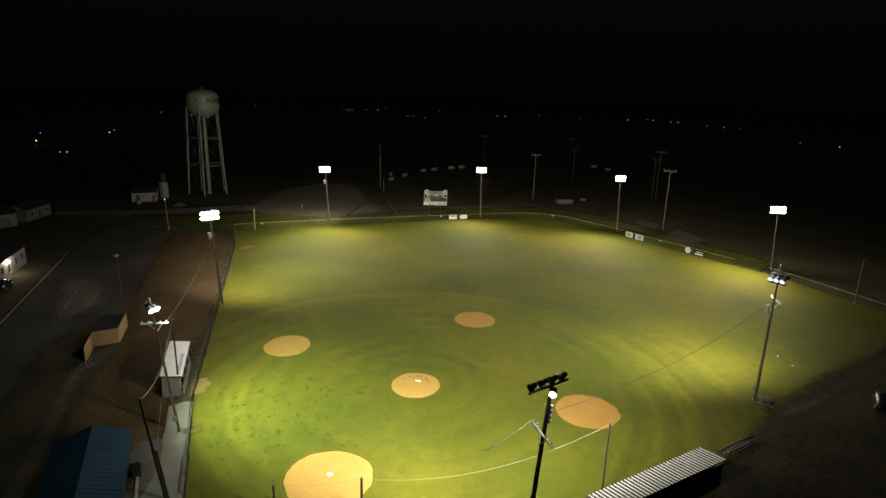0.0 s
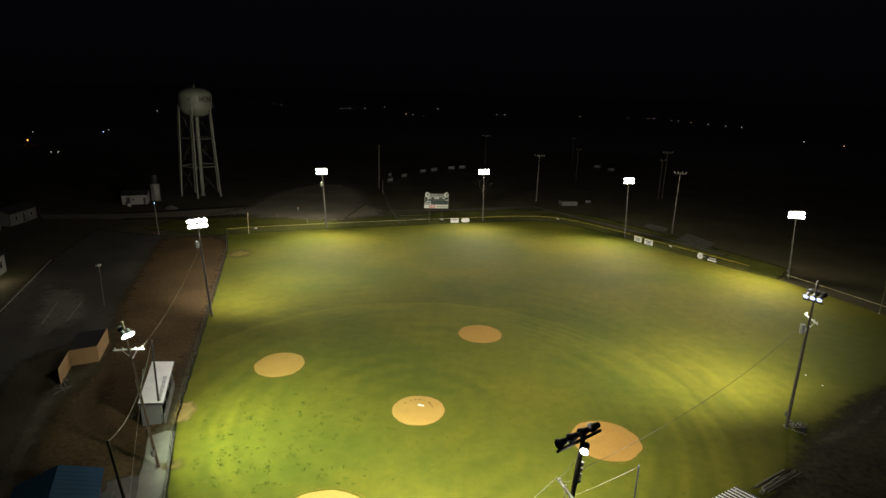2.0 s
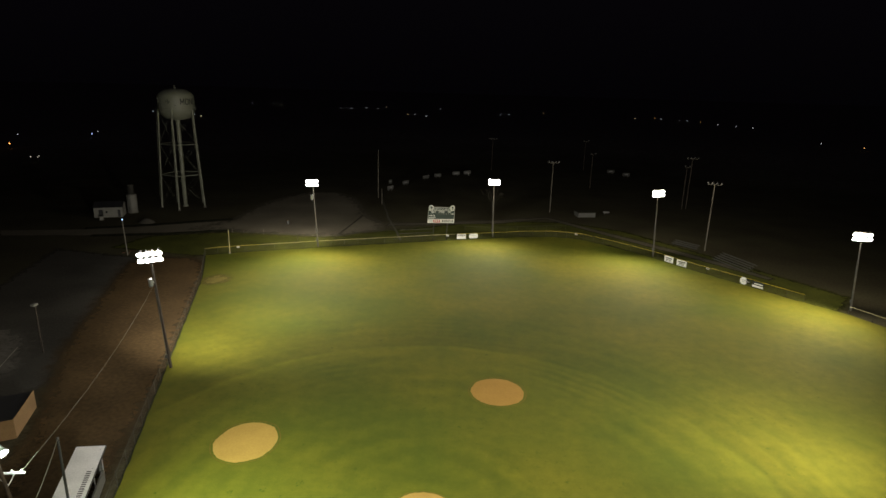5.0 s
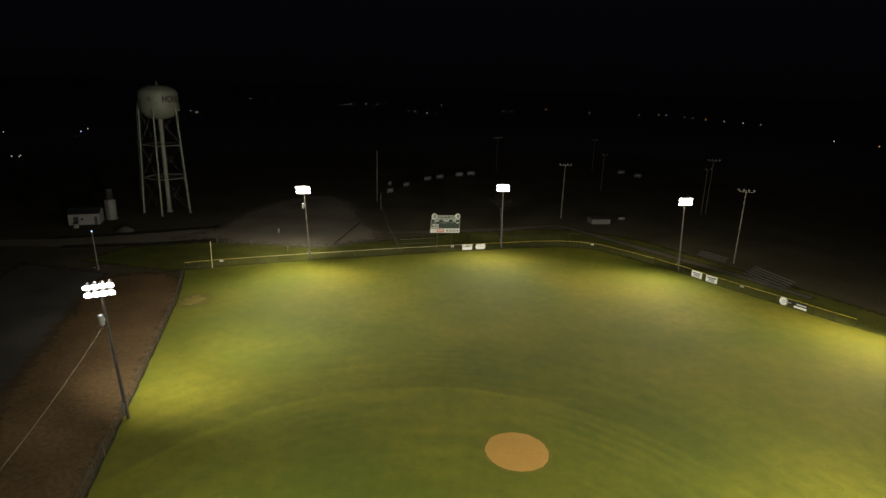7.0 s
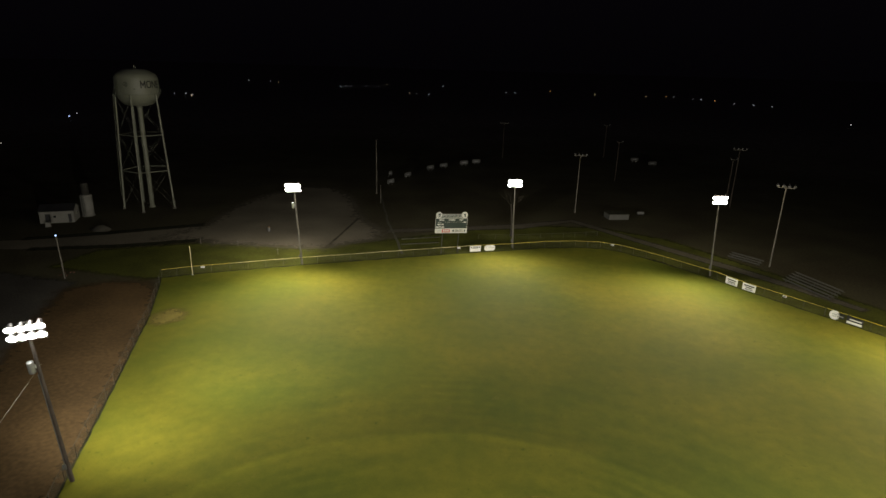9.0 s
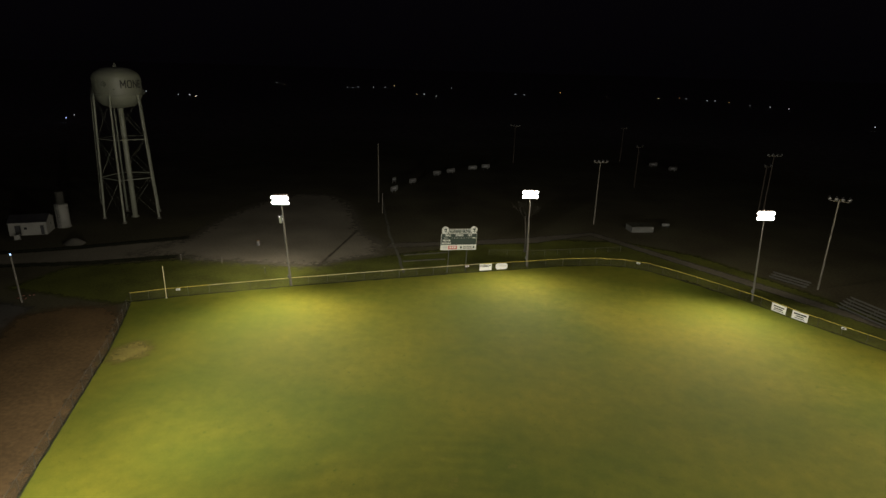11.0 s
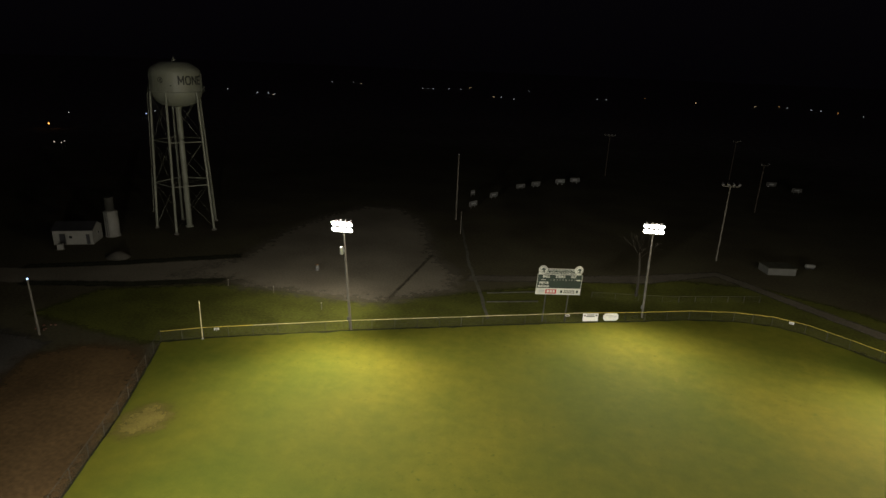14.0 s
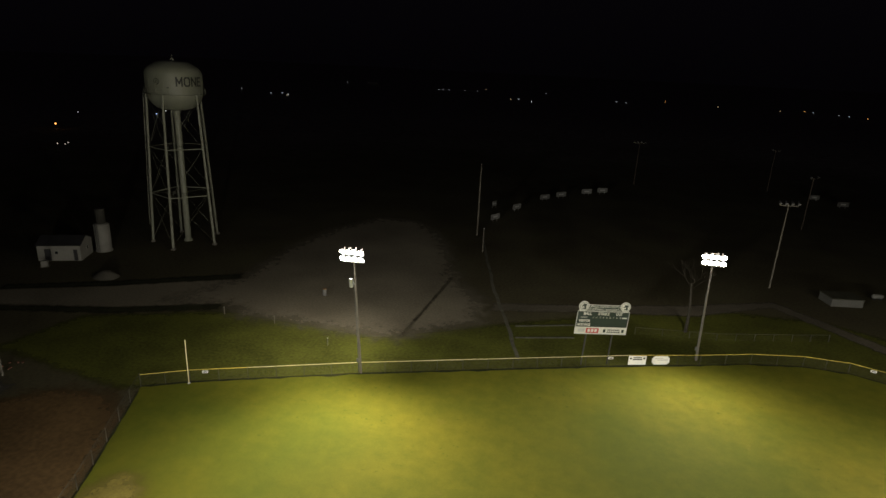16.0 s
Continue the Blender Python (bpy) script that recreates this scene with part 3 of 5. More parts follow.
clay_circle("dirt_circle", -21.7, 64.8, 3.15, CLAY, 0.02, "round orange clay cut-out at third base", 1, 1.1)
clay_circle("dirt_circle", -3.75, 57.2, 2.85, CLAY, 0.22, "raised orange clay pitching mound", 2, 1.04)
clay_circle("dirt_circle", 1.9, 77.8, 3.25, CLAYD, 0.02, "round brownish clay cut-out at second base", 3)
clay_circle("dirt_circle", 15.1, 54.5, 3.65, CLAYD, 0.02, "round brownish clay cut-out at first base", 4)
clay_circle("dirt_circle", -8.7, 40.1, 4.1, CLAY, 0.03, "large round orange clay home plate circle", 5)
soft_surface("worn_patch", [(-47.9, 106.0), (-48.9, 108.6), (-47.6, 111.0), (-45.8, 110.8), (-44.6, 109.4), (-44.8, 107.6), (-46.2, 106.2)], 0.026, mat("thin_sandy_turf", (0.150, 0.126, 0.030), 0.95, vary=0.35, coarse=0.7, fine=6.0), "bare sandy patch by the fence", "dirt", 4.0, 0.4)
soft_surface("worn_patch", [(-27.3, 51.2), (-28.3, 53.0), (-28.6, 54.9), (-27.6, 55.3), (-26.5, 54.0), (-26.2, 52.0)], 0.026, mat("pale_sand", (0.26, 0.183, 0.06205), 0.95, vary=0.2, coarse=0.9, fine=6.0), "worn sandy patch at the dugout opening", "dirt", 1.3, 0.25)
soft_surface("worn_patch", [(-24.7, 44.9), (-23.6, 45.9), (-22.9, 45.2), (-23.6, 44.3)], 0.026, SAND, "small worn patch in the grass", "dirt", 1.8, 0.25)
for pts in ([(-62.1, 64.7), (-78.1, 98.1)], [(-57.7, 71.1), (-61.6, 79.0)], [(-55.1, 72.4), (-58.2, 79.6)]):
    (x0, y0), (x1, y1) = pts
    d = Vector((y1 - y0, x0 - x1)).normalized() * (0.09 if y1 > 90 else 0.055)
    surface("lot_line", [(x0 - d.x, y0 - d.y), (x0 + d.x, y0 + d.y), (x1 + d.x, y1 + d.y), (x1 - d.x, y1 - d.y)], 0.016, LINE, "faded white painted parking line", "road marking", 0)


# ---- light poles ----
def floodlight(parent, x, y, z, face, lens, tip=35, r=0.39):
    """A bowl-shaped lamp aimed along face (degrees round z), tipped down."""
    m = Matrix.Translation((x, y, z)) @ Matrix.Rotation(radians(face), 4, "Z") @ Matrix.Rotation(radians(90 + tip), 4, "Y")
    bm = bmesh.new()
    lathe(bm, [(0.10, -0.42), (0.15, -0.38), (0.17, -0.2), (r * 0.8, -0.02), (r, 0.14), (r * 1.04, 0.15), (r * 1.04, 0.17), (r * 0.97, 0.17)], 16)
    bm.transform(m)
    body = part("floodlight", bm, DARKMETAL, parent, "dark bowl-shaped floodlight housing")
    bm = bmesh.new()
    lathe(bm, [(r * 0.95, 0.172), (r * 0.8, 0.21), (r * 0.4, 0.24), (0.05, 0.245)], 16)
    bm.transform(m)
    part("lens", bm, lens, body, "glowing lamp glass" if lens in (LENS, LENS_GREEN, LENS_BLUE) else "unlit lamp glass")
    bm = bmesh.new()
    rod(bm, (x, y, z - 0.02), (x, y, z - 0.42), 0.03)
    part("bracket", bm, DARKMETAL, body)


def lamp_pole(x, y, h, face, lens, label, rows=((0.0, 4), (-0.72, 4)), wide=2.5, top=0.15, timber=WOOD, tip=35, lamp_r=0.37, lean=(0.0, 0.0), can=True, arm=0.0, arm_turn=0.0, dark=0, low=None, girth=0.18, sink=0.45, rack=False):
    """A timber pole with arms of floodlights facing the direction face (degrees, 0 = +x)."""
    t = thing("light_pole", Matrix.Translation((x, y, 0)) @ Vector((*lean, h)).to_track_quat("Z", "Y").to_matrix().to_4x4() @ pose(0, 0, 0, 0, 0, face - 90 - math.degrees(Vector((*lean, h)).to_track_quat("Z", "Y").to_euler().z)), label, "light pole", "light poles round the field")
    bm = bmesh.new()
    rod(bm, (0, 0, -0.1), (0, 0, h + top), girth, girth * 0.64, 12)
    part("pole", bm, timber, t)
    for dz, n in rows:
        bm = bmesh.new()
        box(bm, (0, 0.17, h + dz - sink), (wide, 0.12, 0.14), 0, 0.01)
        part("crossarm", bm, timber, t)
        for i in range(n):
            floodlight(t, (i - (n - 1) / 2) * wide / n, 0.34, h + dz, 90, lens, tip, lamp_r)
    if can:
        bm = bmesh.new()
        lathe(bm, [(0.2, h - 4.0), (0.24, h - 3.96), (0.24, h - 3.1), (0.25, h - 3.08), (0.2, h - 3.02), (0.06, h - 2.98)], 14, (0.42, 0.1))
        box(bm, (0.2, 0.05, h - 3.5), (0.25, 0.1, 0.3))
        part("transformer", bm, GALV, t, "grey can transformer")
    for i in range(dark):
        floodlight(t, (i - (dark - 1) / 2) * 0.62, -0.34, h + 0.3, -90, PANE, 20, 0.27)
    if low is not None:
        floodlight(t, -0.12, -0.3, h - 0.42, low, lens, 12, 0.21)
    if arm:
        turn = Matrix.Rotation(radians(arm_turn), 4, "Z")
        bm = bmesh.new()
        box(bm, (0.15, -0.2, h - arm), (2.6, 0.1, 0.12), 0, 0.01)
        rod(bm, (0, -0.17, h - arm - 0.8), (0.7, -0.2, h - arm - 0.05), 0.03)
        rod(bm, (0, -0.17, h - arm - 0.8), (-0.55, -0.2, h - arm - 0.05), 0.03)
        bm.transform(turn)
        bar = part("crossarm", bm, WHITEPAINT, t, "pale service crossarm")
        for ix in (-1.0, -0.45, 0.6, 1.25):
            bm = lathe(bmesh.new(), [(0.03, h - arm + 0.05), (0.06, h - arm + 0.1), (0.04, h - arm + 0.14), (0.06, h - arm + 0.18), (0.02, h - arm + 0.22)], 8, (ix, -0.2))
            bm.transform(turn)
            part("insulator", bm, WHITEPAINT, bar)
    if rack:
        back = part("insulator_rack", box(bmesh.new(), (0.2, -0.05, h - 2.1), (0.06, 0.06, 1.3), 0, 0.01), GALV, t, "steel rack of wire spools")
        for k in range(4):
            z = h - 2.6 + 0.34 * k
            part("insulator", lathe(bmesh.new(), [(0.05, z - 0.08), (0.085, z - 0.07), (0.05, z), (0.085, z + 0.07), (0.05, z + 0.08)], 10, (0.31, -0.05)), WHITEPAINT, back, "white wire spool")
            part("tie_wire", strand(bmesh.new(), [(0.31 + 0.16 * math.cos(q), -0.05 + 0.16 * math.sin(q), z + 0.07 * math.sin(2 * q)) for q in [0.6 * i for i in range(8)]], 0.012), WIRE, back)
    bm = bmesh.new()
    rod(bm, (0.16, 0.1, 0.2), (0.13, 0.1, h - 4.2), 0.03)
    box(bm, (0.2, 0.12, 1.6), (0.3, 0.2, 0.5), 0, 0.02)
    part("conduit", bm, DULLSTEEL, t)
    return t


def bank_pole(key, face, lens, label, **more):
    x, y, h, dx, dy = BANKS[key][:5]
    return lamp_pole(x, y, h, face, lens, label, lean=(dx, dy), **more)


bank_pole("left", -62, LENS, "tall wooden light pole with glaring lit floodlights beside the dirt strip", can=True)
bank_pole("third", -28, LENS_GREEN, "wooden light pole with greenish-white lamps behind a dugout", rows=((0.0, 2),), wide=0.9, top=1.0, arm=1.6, arm_turn=-56, timber=LOGWOOD, dark=1, lamp_r=0.3, can=False, girth=0.14)
bank_pole("first", 135, LENS, "dark wooden light pole with black floodlights on one crossarm", rows=((0.0, 4),), wide=3.5, top=0.3, can=False, arm=3.3, arm_turn=-111, tip=50, low=205, lamp_r=0.27, sink=0.24, rack=True)
bank_pole("right", 222, LENS_BLUE, "dark wooden light pole with bluish lamps and a transformer", rows=((0.0, 3),), wide=1.8, top=1.6, arm=2.4, arm_turn=-45, dark=3, lamp_r=0.25, girth=0.14)
bank_pole("field_a", -90, LENS, "pale wooden light pole with lit floodlights at the outfield fence", timber=GREYWOOD, girth=0.14)
bank_pole("field_b", -90, LENS, "pale wooden light pole with lit floodlights near the scoreboard", timber=GREYWOOD, girth=0.14, can=False)
bank_pole("field_c", -90, LENS, "pale wooden light pole with lit floodlights beside fence signs", timber=GREYWOOD, girth=0.14, wide=2.2, can=False)
bank_pole("field_d", -110, LENS, "pale wooden light pole with lit floodlights by the fence gap", timber=GREYWOOD, girth=0.14, can=False)


# ---- unlit poles beyond the field ----
def tee_pole(x, y, h, label, lamps=4, wide=3.0, rz=0, timber=None):
    t = thing("light_pole", pose(x, y, 0, 0, 0, rz), label, "light pole", "unlit poles beyond the field")
    bm = bmesh.new()
    rod(bm, (0, 0, -0.1), (0, 0, h), 0.14, 0.09, 10)
    part("pole", bm, timber or OLDPOLE, t)
    bm = bmesh.new()
    box(bm, (0, -0.14, h - 0.25), (wide, 0.1, 0.12), 0, 0.01)
    part("crossarm", bm, OLDPOLE, t)
    for i in range(lamps):
        floodlight(t, (i - (lamps - 1) / 2) * wide / max(1, lamps - 1), -0.2, h + 0.15, -90, FADEDBOARD, 40, 0.26)
    return t


tee_pole(46.2, 146.0, 14.8, "pale unlit light pole with a short crossarm", 4, 2.6, -20)
tee_pole(15.0, 179.5, 14.0, "pale unlit light pole by the far field", 4, 2.8, 10)
tee_pole(-3.3, 261.2, 13.0, "thin distant unlit light pole", 4, 3.0, 0, WOOD)
tee_pole(56.1, 194.3, 15.0, "faint distant light pole in the dark", 4, 3.0, 0, WOOD)
tee_pole(32.2, 225.0, 12.0, "faint distant utility pole", 2, 2.0, 30, WOOD)
tee_pole(36.0, 273.0, 12.5, "faint distant light pole in the dark", 2, 2.0, 10, WOOD)
tee_pole(54.6, 193.4, 12.6, "faint distant light pole in the dark", 2, 2.0, 30, WOOD)


def bare_pole(x, y, h, r, label, material=OLDPOLE, lean=0.0):
    t = thing("utility_pole", pose(x, y, 0, 0, lean, 0), label, "utility pole")
    bm = bmesh.new()
    rod(bm, (0, 0, -0.1), (0, 0, h), r, r * 0.7, 10)
    part("pole", bm, material, t)
    bm = bmesh.new()
    lathe(bm, [(r * 0.75, h), (r * 0.8, h + 0.04), (r * 0.5, h + 0.1), (0.02, h + 0.12)], 10)
    part("cap", bm, GALV, t)
    return t


t = bare_pole(-35.9, 189.3, 14.2, 0.16, "slim pale pole at the end of the drainage strip")
t = bare_pole(-32.6, 179.0, 4.4, 0.09, "short pale pole beside the drainage strip")
street = bare_pole(-69.9, 119.0, 6.8, 0.13, "thin leaning pole with a small blue-white lamp", lean=-2)
bm = bmesh.new()
lathe(bm, [(0.03, 6.9), (0.08, 6.92), (0.09, 7.04), (0.04, 7.1)], 10)
part("lamp", bm, glow("small_blue_lamp", (0.35, 0.6, 1.0), 4), street, "small blue-white lamp")
post = bare_pole(-54.0, 78.7, 6.2, 0.09, "thin dark pole with a small pale lamp head", WOOD)
part("lamp_head", box(bmesh.new(), (0, -0.12, 6.35), (0.5, 0.75, 0.3), 0, 0.06), DULLWHITE, post, "pale unlit lamp head")


def bare_tree(x, y, h, label):
    """A leafless tree: a tapered trunk, limbs and twigs grown by halves."""
    t = thing("tree", pose(x, y, 0), label, "tree")
    trunk, limbs = bmesh.new(), bmesh.new()
    top = Vector((-0.35, 0.1, h * 0.62))
    pts = [Vector((0, 0, -0.1)), Vector((0.06, 0.02, h * 0.2)), Vector((-0.1, 0.05, h * 0.42)), top]
    for i, (p, q) in enumerate(zip(pts, pts[1:])):
        rod(trunk, p, q, 0.24 - 0.05 * i, 0.19 - 0.05 * i, 9)
    rng = random.Random(5)

    def grow(p, d, ln, r, n):
        q = p + d * ln
        rod(limbs, p, q, r, r * 0.6, 5)
        if n:
            for _ in range(3):
                v = (d + Vector((rng.uniform(-0.8, 0.8), rng.uniform(-0.8, 0.8), rng.uniform(-0.2, 0.5)))).normalized()
                grow(q if rng.random() < 0.7 else p.lerp(q, 0.6), v, ln * rng.uniform(0.55, 0.8), r * 0.6, n - 1)

    for k in range(7):
        a = k * 2.4
        grow(pts[2].lerp(top, 0.6 + k / 15), Vector((math.cos(a) * 0.7, math.sin(a) * 0.7, 0.75)).normalized(), h * 0.15, 0.016, 3)
    part("trunk", trunk, BARK, t)
    part("branches", limbs, BARK, t)


bare_tree(-0.5, 156.2, 11.0, "leafless pale-barked tree behind the outfield fence")


# ---- fences ----
def along(pts, step):
    """Points every step metres along a line, with its corners."""
    out = []
    for (x0, y0), (x1, y1) in zip(pts, pts[1:]):
        n = max(1, round(math.hypot(x1 - x0, y1 - y0) / step))
        out += [(x0 + (x1 - x0) * i / n, y0 + (y1 - y0) * i / n) for i in range(n)]
    return out + [pts[-1]]


def fence(pts, h, label, cap=None, step=3.0, faded=(), mesh=None):
    t = thing("fence", pose(0, 0, 0), label, "fence", kind="structure")
    spots = along(pts, step)
    post = None
    for x, y in spots:
        if post is None:
            bm = bmesh.new()
            rod(bm, (0, 0, -0.1), (0, 0, h + 0.02), 0.03, 0.03, 8)
            post = part("post", bm, FENCEPOST, t)
            post.location = (x, y, 0)
        else:
            o = new("post", post.data)
            o.parent, o.location = t, (x, y, 0)
    run = 0.0
    for (x0, y0), (x1, y1) in zip(spots, spots[1:]):
        w = math.hypot(x1 - x0, y1 - y0)
        bm = bmesh.new()
        uv = bm.loops.layers.uv.new("UVMap")
        f = bm.faces.new([bm.verts.new(p) for p in ((x0, y0, 0.05), (x1, y1, 0.05), (x1, y1, h), (x0, y0, h))])
        for lp, c in zip(f.loops, ((run, 0), (run + w, 0), (run + w, h), (run, h))):
            lp[uv].uv = c
        run += w
        part("mesh_panel", bm, mesh or CHAIN, t)
        bm = bmesh.new()
        dz = 0.015 * noise.noise((x0, y0, 2))
        rod(bm, (x0, y0, h + dz), (x1, y1, h + 0.015 * noise.noise((x1, y1, 2))), 0.022 if cap else 0.02, None, 8)
        part("top_cap" if cap else "top_rail", bm, (PALEYELLOW if faded and faded[0] < x0 < faded[1] else MIDYELLOW if faded and x0 < 46.5 else cap) if cap else FENCEPOST, t)
    return t


FH = 1.35
fence(FENCE_LEFT, 1.5, "grey chain-link fence along the foul line")
fence(FENCE_OUT, FH, "chain-link outfield fence with a yellow top cap", YELLOW, faded=(-48, -8))
fence([(-7.0, 153.0), (3.1, 154.9), (10.3, 157.4), (17.5, 160.0)], 1.0, "dim low chain-link fence behind the scoreboard", mesh=mesh_material("fine_chain_link", (0.08, 0.08, 0.07), 0.018))
fence(FENCE_RIGHT, FH, "short chain-link fence run with a pale yellow cap", PALEYELLOW)


def foul_pole(x, y, h, label, paint=PALEYELLOW):
    t = thing("foul_pole", pose(x, y, 0), label, "foul pole", "foul poles")
    bm = bmesh.new()
    rod(bm, (0, 0, -0.1), (0, 0, h), 0.042, 0.04, 10)
    part("pole", bm, paint, t)
    bm = bmesh.new()
    lathe(bm, [(0.14, 0), (0.14, 0.06), (0.09, 0.1)], 10)
    part("base_collar", bm, GALV, t)
    return t


foul_pole(-51.7, 124.0, 4.9, "short pale yellow foul pole at the fence corner")
foul_pole(64.7, 96.2, 7.6, "tall weathered foul pole at the fence corner", mat("weathered_yellow", (0.20, 0.17, 0.09), 0.7, vary=0.3))


def on_fence(f, pts=FENCE_OUT):
    """The place and direction f of the way along the line from its start, by x."""
    for (x0, y0), (x1, y1) in zip(pts, pts[1:]):
        if min(x0, x1) <= f <= max(x0, x1):
            k = (f - x0) / (x1 - x0)
            return f, y0 + k * (y1 - y0), math.degrees(math.atan2(y1 - y0, x1 - x0))


def fence_sign(fx, wide, high, z, label, bars, face=WHITEPAINT, ink=BLACKPAINT, cut=0.0, skew=0):
    x, y, a = on_fence(fx)
    d = Vector((math.sin(radians(a)), -math.cos(radians(a)))) * 0.1
    t = thing("fence_sign", pose(x + d.x, y + d.y, 0, 0, 0, a), label, "sign", "signs on the outfield fence")
    bm = bmesh.new()
    w, hh = wide / 2, high / 2
    c = cut
    pts = [(-w + c, -hh), (w - c, -hh), (w, -hh + c), (w, hh - c), (w - c, hh), (-w + c, hh), (-w, hh - c), (-w, -hh + c)] if c else [(-w, -hh), (w, -hh), (w, hh), (-w, hh)]
    slab(bm, pts, -0.015, 0.015)
    bm.transform(Matrix.Translation((0, 0, z)) @ Matrix.Rotation(radians(90), 4, "X"))
    part("board", bm, face, t)
    for bx, bz, bw, bh, m in bars:
        bm = bmesh.new()
        box(bm, (bx * wide, -0.022, z + bz * high), (bw * wide, 0.006, bh * high))
        part("printed_bar", bm, m or ink, t)
    for s in (-1, 1):
        bm = bmesh.new()
        box(bm, (s * wide * 0.35, 0.055, z), (0.05, 0.08, high * 0.9))
        part("tie", bm, GALV, t)
    return t


fence_sign(-7.2, 2.1, 1.1, 0.74, "white rectangular advertising board with small dark print", [(0, 0.32, 0.5, 0.12, None), (0, 0.12, 0.55, 0.12, None), (-0.38, 0.25, 0.12, 0.2, None), (0.38, 0.25, 0.12, 0.2, None)])
fence_sign(-4.55, 2.1, 1.05, 0.74, "white advertising board with clipped corners", [(-0.1, 0.25, 0.5, 0.06, GALV), (0.1, 0.05, 0.6, 0.06, GALV)], cut=0.28)
fence_sign(35.6, 2.1, 1.15, 0.72, "white advertising board with dark lettering bars", [(0, 0.2, 0.75, 0.16, None), (0, -0.08, 0.6, 0.14, None), (0, -0.3, 0.7, 0.08, None)])
fence_sign(37.4, 2.1, 1.15, 0.72, "white advertising board with dark lettering bars", [(0, 0.22, 0.8, 0.18, None), (0, -0.05, 0.5, 0.14, None), (0, -0.3, 0.6, 0.1, None)])
fence_sign(45.6, 1.25, 1.3, 0.75, "round pale advertising sign", [(0, 0.1, 0.5, 0.1, GALV), (0, -0.12, 0.4, 0.08, GALV)], cut=0.38)
fence_sign(47.3, 2.1, 1.1, 0.72, "dark advertising board with a white lower strip", [(0, -0.3, 0.9, 0.3, WHITEPAINT), (0.05, 0.12, 0.7, 0.14, WHITEPAINT)], face=BLACKPAINT)
fence_sign(46.15, 0.9, 0.7, 0.85, "small dark advertising board with a dull strip", [(0, -0.1, 0.7, 0.2, GALV)], face=BLACKPAINT)
for fx in (-50.4, -10.2, 18.9, 41.0):
    fence_sign(fx, 0.55, 0.26, 1.12, "small white distance marker on the fence cap", [(0, 0, 0.7, 0.5, None)])


# ---- scoreboard ----
def scoreboard():
    t = thing("scoreboard", pose(-11.9, 142.7, 0, 0, 2.3, 22), "dark green baseball scoreboard with white lettering on two posts", "scoreboard")
    z0, w, h = 3.95, 6.1, 3.7
    for s in (-1, 1):
        bm = bmesh.new()
        box(bm, (s * 1.55, 0.14, 2.9), (0.12, 0.16, 6.0), 0, 0.01)
        part("post", bm, FENCEPOST, t)
    bm = bmesh.new()
    box(bm, (0, 0, z0 + 1.85), (w, 0.12, 1.9), 0, 0.02)
    part("score_panel", bm, SCOREGREEN, t)
    bm = bmesh.new()
    box(bm, (0, 0, z0 + 0.43), (w, 0.12, 0.82), 0, 0.02)
    part("sponsor_panel", bm, SIGNWHITE, t, "white sponsor strip")
    bm = bmesh.new()
    box(bm, (0, 0, z0 + 3.2), (w * 0.94, 0.12, 0.74), 0, 0.02)
    part("title_panel", bm, SIGNWHITE, t, "white title panel")
    bm = bmesh.new()
    box(bm, (0, -0.07, z0 + 3.2), (w * 0.72, 0.01, 0.68))
    part("title_field", bm, SCOREGREEN, t)
    for s in (-1, 1):
        bm = bmesh.new()
        lathe(bm, [(0.56, -0.08), (0.58, -0.05), (0.58, 0.06), (0.56, 0.08)], 28)
        bm.transform(Matrix.Translation((s * 2.42, -0.06, z0 + 3.42)) @ Matrix.Rotation(radians(90), 4, "X"))
        disc = part("emblem_disc", bm, SIGNWHITE, t, "round white emblem disc")
        ring = strand(bmesh.new(), [(s * 2.42 + 0.47 * math.cos(k * math.pi / 14), -0.146, z0 + 3.42 + 0.47 * math.sin(k * math.pi / 14)) for k in range(29)], 0.022, 4)
        part("emblem_ring", ring, SCOREGREEN, disc)
        for ex, ez, ew, eh, turn in ((-0.06, 0.16, 0.2, 0.3, 24), (0.1, -0.04, 0.22, 0.5, -14), (-0.17, 0.02, 0.24, 0.14, -30), (0.0, -0.28, 0.44, 0.12, 8), (0.22, 0.16, 0.1, 0.34, -22)):
            bm = box(bmesh.new(), (0, 0, 0), (ew, 0.012, eh), 0, 0.004)
            bm.transform(Matrix.Translation((s * 2.42 + ex, -0.147, z0 + 3.42 + ez)) @ Matrix.Rotation(radians(turn), 4, "Y"))
            part("emblem_shape", bm, SCOREGREEN, disc)
    y = -0.082
    lettering("title_lettering", "BUFFALO ISLAND CENTRAL", 0.33, 0, z0 + 3.37, y, SIGNWHITE, t, 4.0)
    lettering("title_lettering", "MUSTANG BASEBALL", 0.33, 0, z0 + 3.03, y, SIGNWHITE, t, 3.9)
    y = -0.07
    for s, x in (("BALL", -1.85), ("STRIKE", 0.05), ("OUT", 1.85)):
        lettering("lettering", s, 0.46, x, z0 + 2.5, y, SIGNWHITE, t, {"BALL": 0.95, "STRIKE": 1.3, "OUT": 0.75}[s], bold=0.012)
    lettering("lettering", "VISITOR", 0.40, -2.1, z0 + 1.62, y, SIGNWHITE, t, 1.35, bold=0.012)
    lettering("lettering", "MUSTANGS", 0.40, -2.1, z0 + 1.15, y, SIGNWHITE, t, 1.5, bold=0.012)
    for i in range(9):
        lettering("inning_number", str(i + 1), 0.24, -1.15 + i * 0.4, z0 + 2.06, y, SIGNWHITE, t)
    bm = bmesh.new()
    box(bm, (2.55, -0.065, z0 + 2.06), (0.55, 0.012, 0.14))
    part("small_print", bm, SIGNWHITE, t)
